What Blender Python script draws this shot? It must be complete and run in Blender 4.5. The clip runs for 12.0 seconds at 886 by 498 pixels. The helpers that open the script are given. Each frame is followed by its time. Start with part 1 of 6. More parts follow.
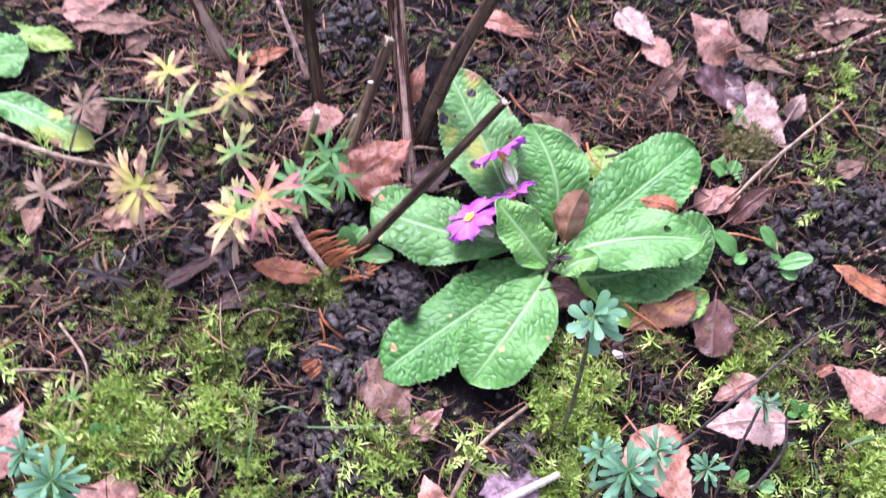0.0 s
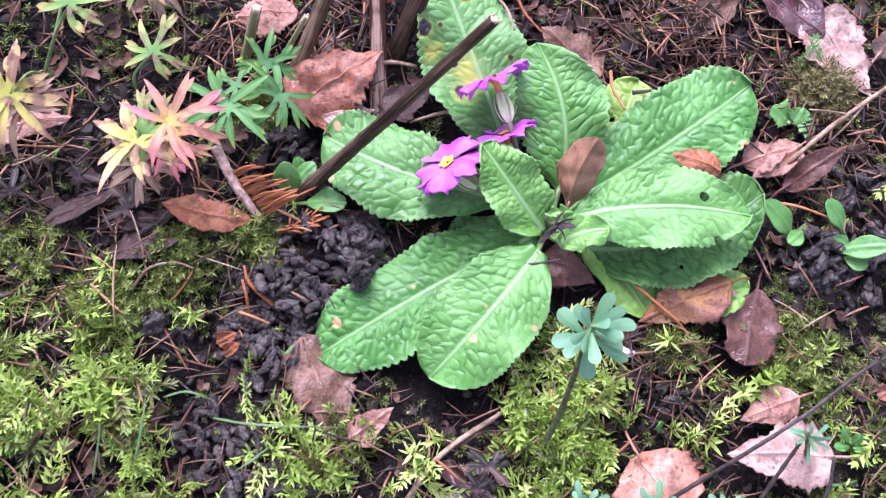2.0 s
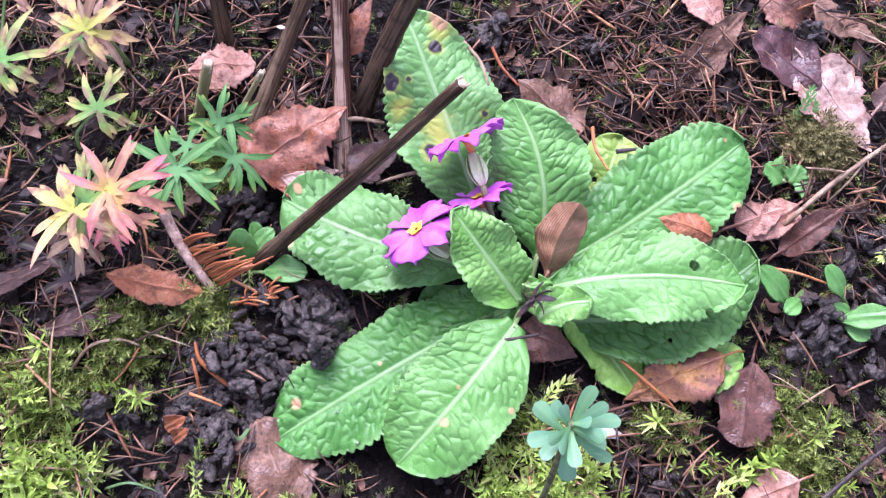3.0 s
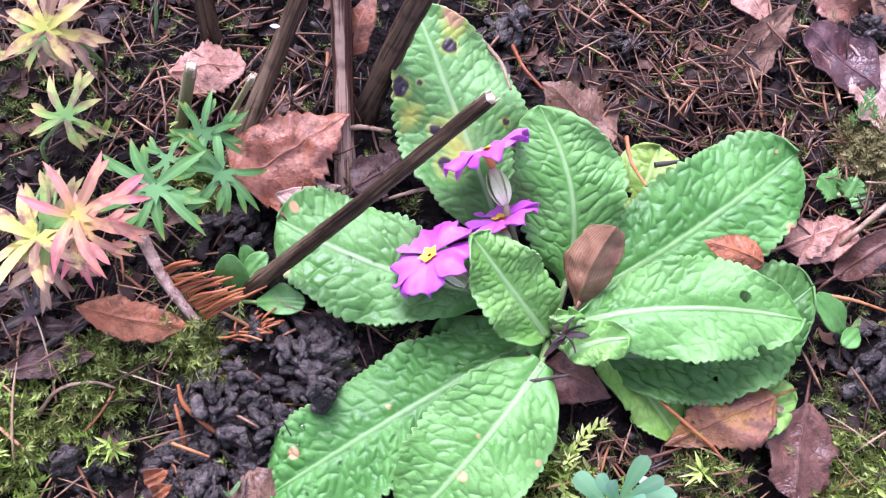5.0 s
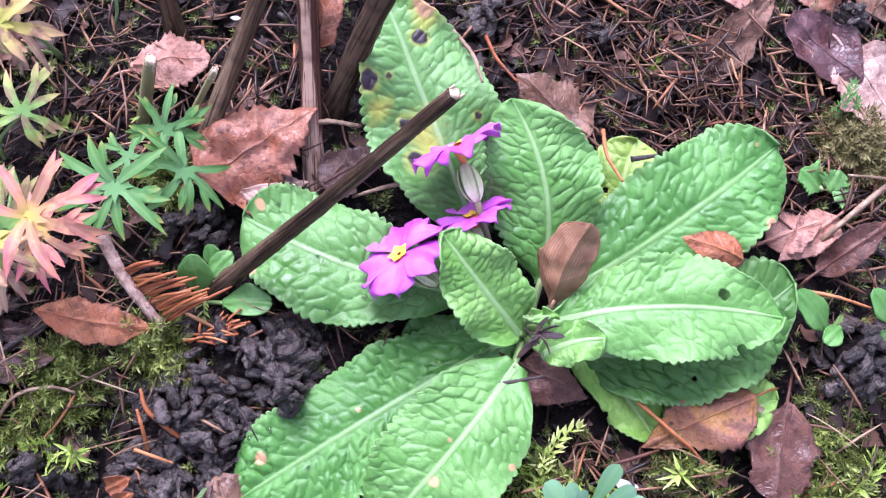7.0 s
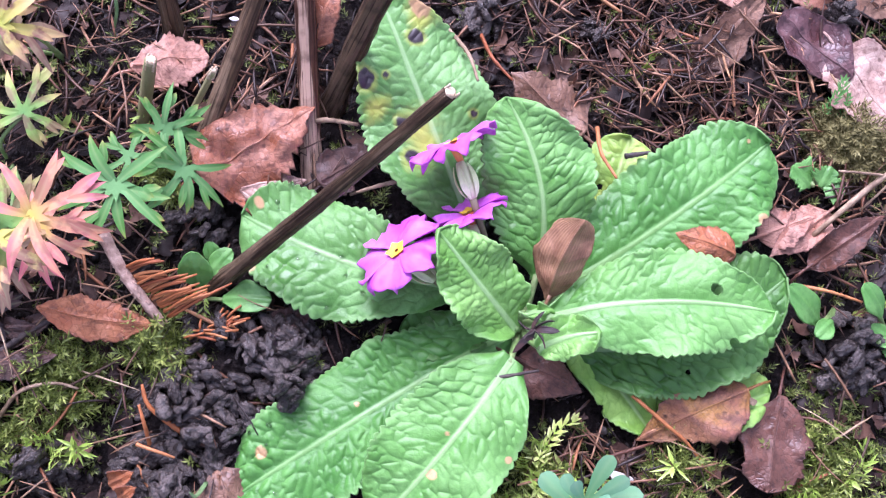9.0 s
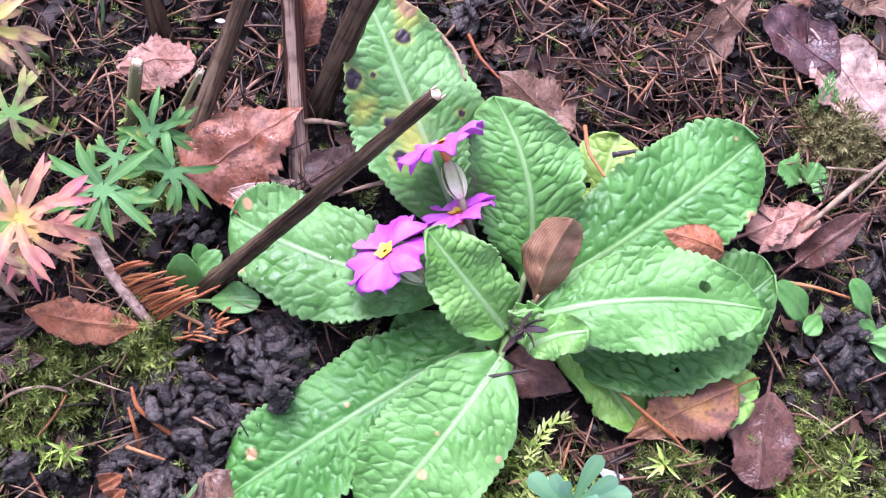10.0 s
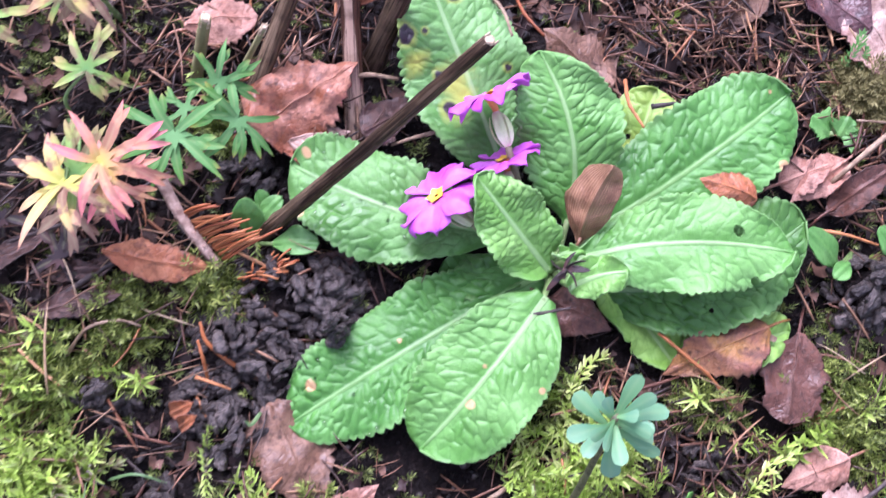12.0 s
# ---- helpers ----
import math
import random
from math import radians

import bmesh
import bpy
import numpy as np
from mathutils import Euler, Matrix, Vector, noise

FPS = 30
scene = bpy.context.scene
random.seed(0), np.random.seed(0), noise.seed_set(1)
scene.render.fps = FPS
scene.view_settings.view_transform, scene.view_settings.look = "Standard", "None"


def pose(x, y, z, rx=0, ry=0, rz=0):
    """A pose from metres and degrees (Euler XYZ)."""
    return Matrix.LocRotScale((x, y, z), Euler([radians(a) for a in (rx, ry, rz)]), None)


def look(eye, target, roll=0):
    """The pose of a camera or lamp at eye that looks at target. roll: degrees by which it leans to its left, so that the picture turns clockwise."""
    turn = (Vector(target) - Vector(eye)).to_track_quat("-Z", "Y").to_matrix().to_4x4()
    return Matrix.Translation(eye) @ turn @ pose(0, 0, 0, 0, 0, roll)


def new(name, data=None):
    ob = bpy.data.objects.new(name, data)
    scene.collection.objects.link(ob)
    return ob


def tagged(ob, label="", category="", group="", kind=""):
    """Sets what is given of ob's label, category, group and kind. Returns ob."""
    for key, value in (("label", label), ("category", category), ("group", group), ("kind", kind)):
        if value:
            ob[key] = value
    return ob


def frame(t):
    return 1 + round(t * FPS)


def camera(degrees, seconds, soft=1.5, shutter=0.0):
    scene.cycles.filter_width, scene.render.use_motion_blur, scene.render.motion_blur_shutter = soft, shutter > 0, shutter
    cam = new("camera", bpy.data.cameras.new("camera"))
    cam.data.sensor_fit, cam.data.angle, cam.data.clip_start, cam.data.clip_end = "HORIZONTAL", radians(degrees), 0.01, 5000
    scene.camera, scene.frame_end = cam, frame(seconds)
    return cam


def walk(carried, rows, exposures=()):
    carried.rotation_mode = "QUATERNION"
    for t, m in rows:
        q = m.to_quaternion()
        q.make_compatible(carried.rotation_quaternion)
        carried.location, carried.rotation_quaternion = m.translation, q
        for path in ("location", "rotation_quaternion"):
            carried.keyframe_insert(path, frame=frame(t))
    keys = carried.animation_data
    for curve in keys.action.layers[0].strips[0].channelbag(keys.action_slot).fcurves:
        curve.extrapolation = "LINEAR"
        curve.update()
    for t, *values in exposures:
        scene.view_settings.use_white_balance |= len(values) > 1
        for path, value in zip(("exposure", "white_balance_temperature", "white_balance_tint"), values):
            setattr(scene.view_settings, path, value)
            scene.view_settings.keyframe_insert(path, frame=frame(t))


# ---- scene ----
cam = camera(45.0, 12.0, soft=1.25, shutter=0.4)
PATH = [
    (0, (-0.032, -0.252, 0.566), (-0.14, 0.578, -1.251), 4.8),
    (0.5, (-0.022, -0.22, 0.528), (-0.141, 0.484, -1.34), 5.1),
    (1, (-0.016, -0.194, 0.501), (-0.147, 0.492, -1.373), 5.0),
    (1.5, (-0.015, -0.174, 0.479), (-0.129, 0.511, -1.397), 7.0),
    (2, (-0.02, -0.16, 0.457), (-0.128, 0.446, -1.446), 6.6),
    (2.5, (-0.02, -0.142, 0.442), (-0.102, 0.467, -1.462), 9.3),
    (3, (-0.02, -0.128, 0.43), (-0.119, 0.518, -1.461), 7.7),
    (5, (-0.036, -0.098, 0.388), (-0.106, 0.512, -1.516), 9.7),
    (5.5, (-0.034, -0.092, 0.382), (-0.092, 0.512, -1.524), 10.7),
    (6, (-0.033, -0.091, 0.38), (-0.088, 0.504, -1.529), 10.8),
    (6.5, (-0.031, -0.089, 0.378), (-0.081, 0.502, -1.532), 11.1),
    (8.5, (-0.03, -0.091, 0.385), (-0.078, 0.503, -1.523), 11.1),
    (9, (-0.03, -0.091, 0.384), (-0.073, 0.497, -1.527), 11.4),
    (9.5, (-0.03, -0.089, 0.385), (-0.065, 0.497, -1.527), 11.9),
    (10, (-0.029, -0.089, 0.385), (-0.057, 0.493, -1.529), 12.3),
    (10.5, (-0.029, -0.089, 0.384), (-0.065, 0.489, -1.53), 11.4),
    (11, (-0.031, -0.09, 0.388), (-0.082, 0.5, -1.522), 10.1),
    (11.5, (-0.031, -0.094, 0.392), (-0.08, 0.484, -1.522), 10.2),
    (12, (-0.031, -0.109, 0.403), (-0.106, 0.425, -1.523), 7.5),
]
EXPOSURE, SKY, SUN = 1.70, 0.11, 1.5
walk(cam, [(t, look(eye, target, roll)) for t, eye, target, roll in PATH], [(0.0, EXPOSURE, 5430, 36), (12.0, EXPOSURE, 5430, 36)])

# ---- light and air: an overcast autumn day ----
world = bpy.data.worlds.new("overcast")
scene.world = world
world.use_nodes = True
wn = world.node_tree.nodes
sky = wn.new("ShaderNodeTexSky")
sky.sky_type = "NISHITA"
sky.sun_disc = False
sky.sun_elevation, sky.sun_rotation = radians(52), radians(-35)
sky.air_density, sky.dust_density, sky.ozone_density = 1.0, 4.0, 1.0
grey = wn.new("ShaderNodeHueSaturation")
grey.inputs["Saturation"].default_value = 0.45
world.node_tree.links.new(sky.outputs[0], grey.inputs["Color"])
world.node_tree.links.new(grey.outputs[0], wn["Background"].inputs[0])
wn["Background"].inputs[1].default_value = SKY
sun = new("sun", bpy.data.lights.new("sun", "SUN"))
sun.data.energy, sun.data.angle, sun.data.color = SUN, radians(35), (1.0, 0.97, 0.93)
sun.matrix_world = look((-0.35, 0.5, 0.85), (0, 0, 0))


# ---- number helpers ----
def vnoise(x, y, cell, seed=0):
    """Smooth noise from 0 to 1 over a plane, with lumps of that size."""
    x, y = np.asarray(x, float) / cell, np.asarray(y, float) / cell
    w = 0.6 + 1.7 * seed
    x, y = x * math.cos(w) - y * math.sin(w), x * math.sin(w) + y * math.cos(w)
    ix, iy = np.floor(x).astype(np.int64), np.floor(y).astype(np.int64)
    fx, fy = x - ix, y - iy
    fx, fy = fx * fx * (3 - 2 * fx), fy * fy * (3 - 2 * fy)

    def h(a, b):
        n = (a * 374761393 + b * 668265263 + seed * 982451653) & 0x7FFFFFFF
        n = ((n ^ (n >> 13)) * 1274126177) & 0x7FFFFFFF
        return ((n ^ (n >> 16)) & 0xFFFF) / 65535.0

    top = h(ix, iy) * (1 - fx) + h(ix + 1, iy) * fx
    low = h(ix, iy + 1) * (1 - fx) + h(ix + 1, iy + 1) * fx
    return top * (1 - fy) + low * fy


def fnoise(x, y, cell, seed=0):
    """Three scales of it, turned against each other."""
    return 0.55 * vnoise(x, y, cell, seed) + 0.3 * vnoise(x, y, cell * 0.47, seed + 13) + 0.15 * vnoise(x, y, cell * 0.21, seed + 29)


def smooth(a, b, x):
    t = np.clip((np.asarray(x, float) - a) / (b - a), 0, 1)
    return t * t * (3 - 2 * t)


def unit(v):
    v = np.asarray(v, float)
    return v / max(np.linalg.norm(v), 1e-9)


def ground_height(x, y):
    """The bed of soil: a gentle slope with clods, level farther off."""
    x, y = np.asarray(x, float), np.asarray(y, float)
    near = 1 - smooth(0.5, 1.6, np.hypot(x, y))
    z = 0.007 + near * (-0.07 * np.clip(x, -0.6, 0.6) + 0.06 * np.clip(y, -0.6, 0.6))
    z = z + 0.006 * (vnoise(x, y, 0.045, 3) - 0.5) + 0.006 * (vnoise(x, y, 0.017, 5) - 0.5)
    return z + 0.0036 * (np.abs(vnoise(x, y, 0.008, 7) - 0.5) * 2 - 0.5) + 0.0016 * (vnoise(x, y, 0.004, 9) - 0.5)


def gz(x, y):
    return float(ground_height(x, y))


# ---- materials ----
class Nodes:
    """Short ways to put shader nodes together."""

    def __init__(self, name, rough=0.6, spec=0.5):
        self.mat = bpy.data.materials.new(name)
        self.mat.use_nodes = True
        self.t = self.mat.node_tree
        self.b = self.t.nodes["Principled BSDF"]
        self.b.inputs["Roughness"].default_value = rough
        self.b.inputs["Specular IOR Level"].default_value = spec
        self.where = self.t.nodes.new("ShaderNodeTexCoord").outputs["Object"]

    def add(self, kind, **values):
        n = self.t.nodes.new(kind)
        for k, v in values.items():
            n.inputs[k].default_value = v
        return n

    def link(self, a, b):
        self.t.links.new(a, b)

    def noise(self, scale, detail=4.0, stretch=None):
        n = self.add("ShaderNodeTexNoise", Scale=scale, Detail=detail)
        src = self.where
        if stretch:
            m = self.add("ShaderNodeMapping", Scale=stretch)
            self.link(src, m.inputs[0])
            src = m.outputs[0]
        self.link(src, n.inputs["Vector"])
        return n.outputs["Fac"]

    def cells(self, scale):
        n = self.add("ShaderNodeTexVoronoi", Scale=scale)
        self.link(self.where, n.inputs["Vector"])
        return n.outputs["Distance"]

    def edges(self, scale):
        """The net of joints between rounded cells, bent a little."""
        n = self.add("ShaderNodeTexVoronoi", Scale=scale)
        n.feature = "DISTANCE_TO_EDGE"
        self.link(self.where, n.inputs["Vector"])
        return n.outputs["Distance"]

    def attr(self, name):
        n = self.add("ShaderNodeAttribute")
        n.attribute_name = name
        return n.outputs["Fac"]

    def chance(self):
        return self.add("ShaderNodeObjectInfo").outputs["Random"]

    def island(self):
        return self.add("ShaderNodeNewGeometry").outputs["Random Per Island"]

    def ramp(self, fac, stops):
        r = self.add("ShaderNodeValToRGB")
        e = r.color_ramp.elements
        while len(e) < len(stops):
            e.new(0.5)
        for el, (p, c) in zip(e, stops):
            el.position, el.color = p, (*c, 1) if len(c) == 3 else c
        self.link(fac, r.inputs[0])
        return r.outputs[0]

    def range(self, fac, a, b, lo=0.0, hi=1.0):
        r = self.add("ShaderNodeMapRange")
        for k, v in zip((1, 2, 3, 4), (a, b, lo, hi)):
            r.inputs[k].default_value = v
        self.link(fac, r.inputs[0])
        return r.outputs[0]

    def times(self, a, b):
        m = self.add("ShaderNodeMath")
        m.operation = "MULTIPLY"
        for i, s in enumerate((a, b)):
            if isinstance(s, (int, float)):
                m.inputs[i].default_value = s
            else:
                self.link(s, m.inputs[i])
        return m.outputs[0]

    def mix(self, fac, a, b):
        m = self.add("ShaderNodeMix")
        m.data_type = "RGBA"
        for s, i in ((fac, 0), (a, 6), (b, 7)):
            if isinstance(s, (int, float)):
                m.inputs[i].default_value = s
            elif isinstance(s, tuple):
                m.inputs[i].default_value = (*s, 1)
            else:
                self.link(s, m.inputs[i])
        return m.outputs[2]

    def bump(self, fac, strength, depth):
        n = self.add("ShaderNodeBump", Strength=strength, Distance=depth)
        self.link(fac, n.inputs["Height"])
        last = self.b.inputs["Normal"].links
        if last:
            self.link(last[0].from_socket, n.inputs["Normal"])
        self.link(n.outputs[0], self.b.inputs["Normal"])

    def done(self, colour, rough=None, glow_through=0.0):
        self.link(colour, self.b.inputs["Base Color"])
        if rough is not None:
            self.link(rough, self.b.inputs["Roughness"])
        if glow_through:
            tr = self.add("ShaderNodeBsdfTranslucent")
            self.link(colour, tr.inputs[0])
            m = self.add("ShaderNodeMixShader")
            m.inputs[0].default_value = glow_through
            self.link(self.b.outputs[0], m.inputs[1])
            self.link(tr.outputs[0], m.inputs[2])
            self.link(m.outputs[0], self.t.nodes["Material Output"].inputs[0])
        return self.mat


def primrose_leaf_material(name, base, light, rib, blotch=0.0, edge=(0.26, 0.44, 0.16), rough=0.40):
    n = Nodes(name, rough, 0.42)
    c = n.mix(n.range(n.noise(60, 7), 0.36, 0.64), base, light)
    net = n.edges(520)
    c = n.mix(n.range(net, 0.05, 0.0, 0, 0.12), c, tuple(x * 0.7 for x in base))
    c = n.mix(n.times(n.range(n.noise(420, 2), 0.4, 0.75), 0.35), c, tuple(x * 0.62 for x in base))
    # vein colour, with the shade of the sunken grooves painted in as darker green
    c = n.mix(n.times(n.attr("vein"), 0.45), c, tuple(x * 0.72 for x in base))
    c = n.mix(n.range(n.attr("edge"), 0.9, 1.0, 0, 0.4), c, edge)
    c = n.mix(n.times(n.attr("rib"), 0.48), c, rib)
    # torn, yellowed and black-rotted patches
    c = n.mix(n.times(n.range(n.noise(30, 3), 0.60, 0.66), blotch), c, (0.55, 0.50, 0.07))
    c = n.mix(n.times(n.attr("halo"), 0.8), c, (0.46, 0.47, 0.075))
    c = n.mix(n.attr("spot"), c, (0.035, 0.025, 0.03))
    c = n.mix(n.attr("scar"), c, (0.52, 0.33, 0.16))
    n.bump(n.noise(900, 4), 0.12, 0.0005)
    n.bump(n.range(net, 0.0, 0.16), 0.14, 0.0005)
    r = n.range(n.noise(60, 3), 0.3, 0.7, rough - 0.12, rough + 0.2)
    return n.done(c, r, 0.10)


def dead_leaf_material(name, base, dark, pale, rough=0.5):
    n = Nodes(name, rough, 0.45)
    c = n.mix(n.range(n.noise(85, 6), 0.38, 0.62), base, pale)
    c = n.mix(n.range(n.noise(130, 6), 0.52, 0.68, 0, 0.6), c, dark)
    c = n.mix(n.times(n.range(n.cells(210), 0.24, 0.12), 0.6), c, dark)
    c = n.mix(n.times(n.attr("vein"), 0.3), c, tuple(min(1, x * 1.15) for x in pale))
    c = n.mix(n.times(n.range(n.noise(38, 5), 0.52, 0.62), 0.45), c, tuple(x * 0.55 for x in base))
    c = n.mix(n.range(n.noise(420, 4), 0.5, 0.72, 0, 0.65), c, dark)
    c = n.mix(n.range(n.cells(150), 0.16, 0.08, 0, 0.7), c, tuple(x * 0.5 for x in dark))
    c = n.mix(n.range(n.attr("edge"), 0.90, 1.0, 0, 0.6), c, dark)
    net = n.edges(430)
    c = n.mix(n.range(net, 0.06, 0.0, 0, 0.35), c, tuple(x * 0.8 for x in dark))
    n.bump(n.range(net, 0.0, 0.12), 0.3, 0.0005)
    n.bump(n.noise(900, 4), 0.25, 0.0006)
    n.bump(n.noise(220, 6), 0.45, 0.0020)
    r = n.range(n.noise(80, 4), 0.35, 0.65, rough - 0.1, rough + 0.3)
    return n.done(c, r, 0.05)


def lobed_leaf_material(name, stops, brown=0.0, rough=0.6):
    n = Nodes(name, rough, 0.3)
    c = n.ramp(n.attr("reach"), stops)
    c = n.mix(n.range(n.noise(90, 3), 0.35, 0.7, 0, 0.45), c, stops[0][1])
    c = n.mix(n.times(n.range(n.noise(130, 5), 0.51, 0.60), brown), c, (0.20, 0.085, 0.070))
    c = n.mix(n.times(n.attr("rib"), 0.14), c, (0.55, 0.6, 0.28))
    n.bump(n.noise(700, 3), 0.2, 0.0005)
    return n.done(c, None, 0.14)


def plain(name, a, b, rough=0.6, scale=120, relief=0.3, depth=0.0008, stretch=None, spec=0.5, sheer=0.0):
    n = Nodes(name, rough, spec)
    c = n.mix(n.range(n.noise(scale, 5, stretch), 0.35, 0.68), a, b)
    c = n.mix(n.range(n.noise(scale * 6, 3), 0.5, 0.8, 0, 0.4), c, tuple(x * 0.5 for x in a))
    n.bump(n.noise(scale * 3, 5, stretch), relief, depth)
    r = n.range(n.noise(scale * 0.7, 3), 0.3, 0.7, max(0.05, rough - 0.15), min(1, rough + 0.15))
    return n.done(c, r, sheer)


def varied(name, stops, single=True, rough=0.55, spec=0.4, sheer=0.0):
    """A material whose colour differs from piece to piece."""
    n = Nodes(name, rough, spec)
    c = n.ramp(n.attr("tone") if single is None else n.chance() if single else n.island(), stops)
    c = n.mix(n.range(n.noise(300, 4), 0.45, 0.75, 0, 0.5), c, tuple(x * 0.4 for x in stops[0][1]))
    n.bump(n.noise(1200, 3), 0.3, 0.0004)
    return n.done(c, None, sheer)


PRIMROSE = primrose_leaf_material("primrose_green", (0.074, 0.215, 0.034), (0.165, 0.365, 0.098), (0.38, 0.54, 0.25))
PRIMROSE_FRESH = primrose_leaf_material("primrose_fresh_green", (0.060, 0.205, 0.030), (0.118, 0.315, 0.066), (0.30, 0.48, 0.18))
# lightened copy for leaves that catch the sky: their sheen is in the colour
PRIMROSE_SHEEN = primrose_leaf_material("primrose_sheen_green", (0.096, 0.272, 0.045), (0.180, 0.395, 0.103), (0.42, 0.58, 0.28))
PRIMROSE_LIME = primrose_leaf_material("primrose_lime_green", (0.19, 0.41, 0.055), (0.32, 0.54, 0.11), (0.45, 0.62, 0.28))
# darkened copy of the leaf green: shade from leaves above, put into the colour
PRIMROSE_SHADED = primrose_leaf_material("primrose_shaded_green", (0.050, 0.155, 0.022), (0.098, 0.245, 0.048), (0.30, 0.45, 0.20))
PRIMROSE_YOUNG = primrose_leaf_material("primrose_young_green", (0.135, 0.330, 0.055), (0.245, 0.465, 0.120), (0.42, 0.60, 0.30))
PRIMROSE_WORN = primrose_leaf_material("primrose_green_with_rot", (0.090, 0.245, 0.045), (0.205, 0.420, 0.130), (0.42, 0.58, 0.30), 0.25)
PRIMROSE_YELLOW = primrose_leaf_material("primrose_yellowing", (0.20, 0.37, 0.06), (0.33, 0.46, 0.085), (0.42, 0.52, 0.2), 0.3)

def shell_material(name, dark, pale):
    """A dry leaf with fine ribs along its length."""
    n = Nodes(name, 0.42, 0.4)
    m = n.add("ShaderNodeMath")
    m.operation = "SINE"
    n.link(n.times(n.attr("edge"), 62.0), m.inputs[0])
    ribs = n.range(m.outputs[0], -1, 1)
    c = n.mix(n.range(n.noise(120, 5), 0.35, 0.65), dark, pale)
    c = n.mix(n.times(n.times(ribs, n.range(n.noise(160, 4), 0.4, 0.6)), 0.4), c, tuple(x * 0.5 for x in dark))
    n.bump(ribs, 0.3, 0.0005)
    n.bump(n.noise(500, 4), 0.3, 0.0008)
    return n.done(c)


SHELL = shell_material("ribbed_brown_leaf", (0.15, 0.068, 0.036), (0.36, 0.20, 0.11))
RUSSET = dead_leaf_material("dead_leaf_russet", (0.30, 0.105, 0.052), (0.065, 0.024, 0.020), (0.48, 0.225, 0.140), 0.30)
CORAL = dead_leaf_material("dead_leaf_coral", (0.46, 0.18, 0.10), (0.18, 0.06, 0.035), (0.62, 0.35, 0.24), 0.42)
MAUVE = dead_leaf_material("dead_leaf_mauve", (0.27, 0.165, 0.185), (0.10, 0.05, 0.05), (0.41, 0.29, 0.32), 0.40)
PINK = dead_leaf_material("dead_leaf_pinkish", (0.35, 0.155, 0.098), (0.12, 0.046, 0.034), (0.54, 0.31, 0.225), 0.42)
PALE = dead_leaf_material("dead_leaf_pale_pink", (0.39, 0.235, 0.180), (0.17, 0.075, 0.055), (0.56, 0.41, 0.325), 0.38)
PURPLE = dead_leaf_material("dead_leaf_purple_brown", (0.080, 0.030, 0.029), (0.028, 0.013, 0.015), (0.16, 0.080, 0.078), 0.26)
BROWN = dead_leaf_material("dead_leaf_brown", (0.150, 0.072, 0.040), (0.046, 0.022, 0.015), (0.26, 0.145, 0.090), 0.42)
MAROON = dead_leaf_material("dead_leaf_maroon", (0.105, 0.042, 0.027), (0.036, 0.016, 0.012), (0.17, 0.072, 0.046), 0.38)
DARK = dead_leaf_material("dead_leaf_dark_brown", (0.052, 0.024, 0.017), (0.016, 0.009, 0.008), (0.115, 0.056, 0.040), 0.46)
ORANGE = dead_leaf_material("dead_leaf_orange", (0.32, 0.098, 0.034), (0.085, 0.028, 0.016), (0.42, 0.17, 0.070), 0.42)
OCHRE = dead_leaf_material("dead_leaf_ochre", (0.34, 0.165, 0.032), (0.06, 0.026, 0.018), (0.25, 0.10, 0.065), 0.42)
TAN = dead_leaf_material("dead_leaf_tan", (0.21, 0.105, 0.06), (0.075, 0.036, 0.024), (0.33, 0.20, 0.13), 0.55)

GER_GREEN = lobed_leaf_material("geranium_green", [(0.0, (0.15, 0.33, 0.115)), (0.35, (0.095, 0.25, 0.065)), (0.75, (0.075, 0.22, 0.035)), (0.92, (0.22, 0.28, 0.045)), (1.0, (0.42, 0.13, 0.05))])
GER_YELLOW = lobed_leaf_material("geranium_yellow", [(0.0, (0.38, 0.42, 0.07)), (0.36, (0.55, 0.44, 0.12)), (0.70, (0.56, 0.34, 0.19)), (1.0, (0.40, 0.15, 0.13))], 0.9)
GER_LIME = lobed_leaf_material("geranium_lime", [(0.0, (0.15, 0.33, 0.09)), (0.45, (0.26, 0.39, 0.08)), (0.75, (0.47, 0.40, 0.13)), (1.0, (0.40, 0.18, 0.11))], 0.7)
GER_PINK = lobed_leaf_material("geranium_pink", [(0.0, (0.52, 0.44, 0.08)), (0.22, (0.60, 0.30, 0.15)), (0.45, (0.62, 0.19, 0.20)), (1.0, (0.55, 0.12, 0.17))], 0.6)
GER_DEAD = lobed_leaf_material("geranium_withered", [(0.0, (0.05, 0.035, 0.035)), (0.5, (0.035, 0.026, 0.028)), (1.0, (0.06, 0.045, 0.04))], 0.3)
GER_TAN = lobed_leaf_material("geranium_dried", [(0.0, (0.20, 0.14, 0.08)), (0.5, (0.36, 0.25, 0.16)), (1.0, (0.26, 0.14, 0.10))], 0.7)
SPURGE = lobed_leaf_material("spurge_blue_green", [(0.0, (0.12, 0.28, 0.08)), (0.45, (0.10, 0.25, 0.13)), (1.0, (0.17, 0.33, 0.20))], 0.0, 0.45)
SEEDLING = plain("seedling_green", (0.085, 0.25, 0.045), (0.16, 0.36, 0.09), 0.45, 130, 0.3, sheer=0.12)


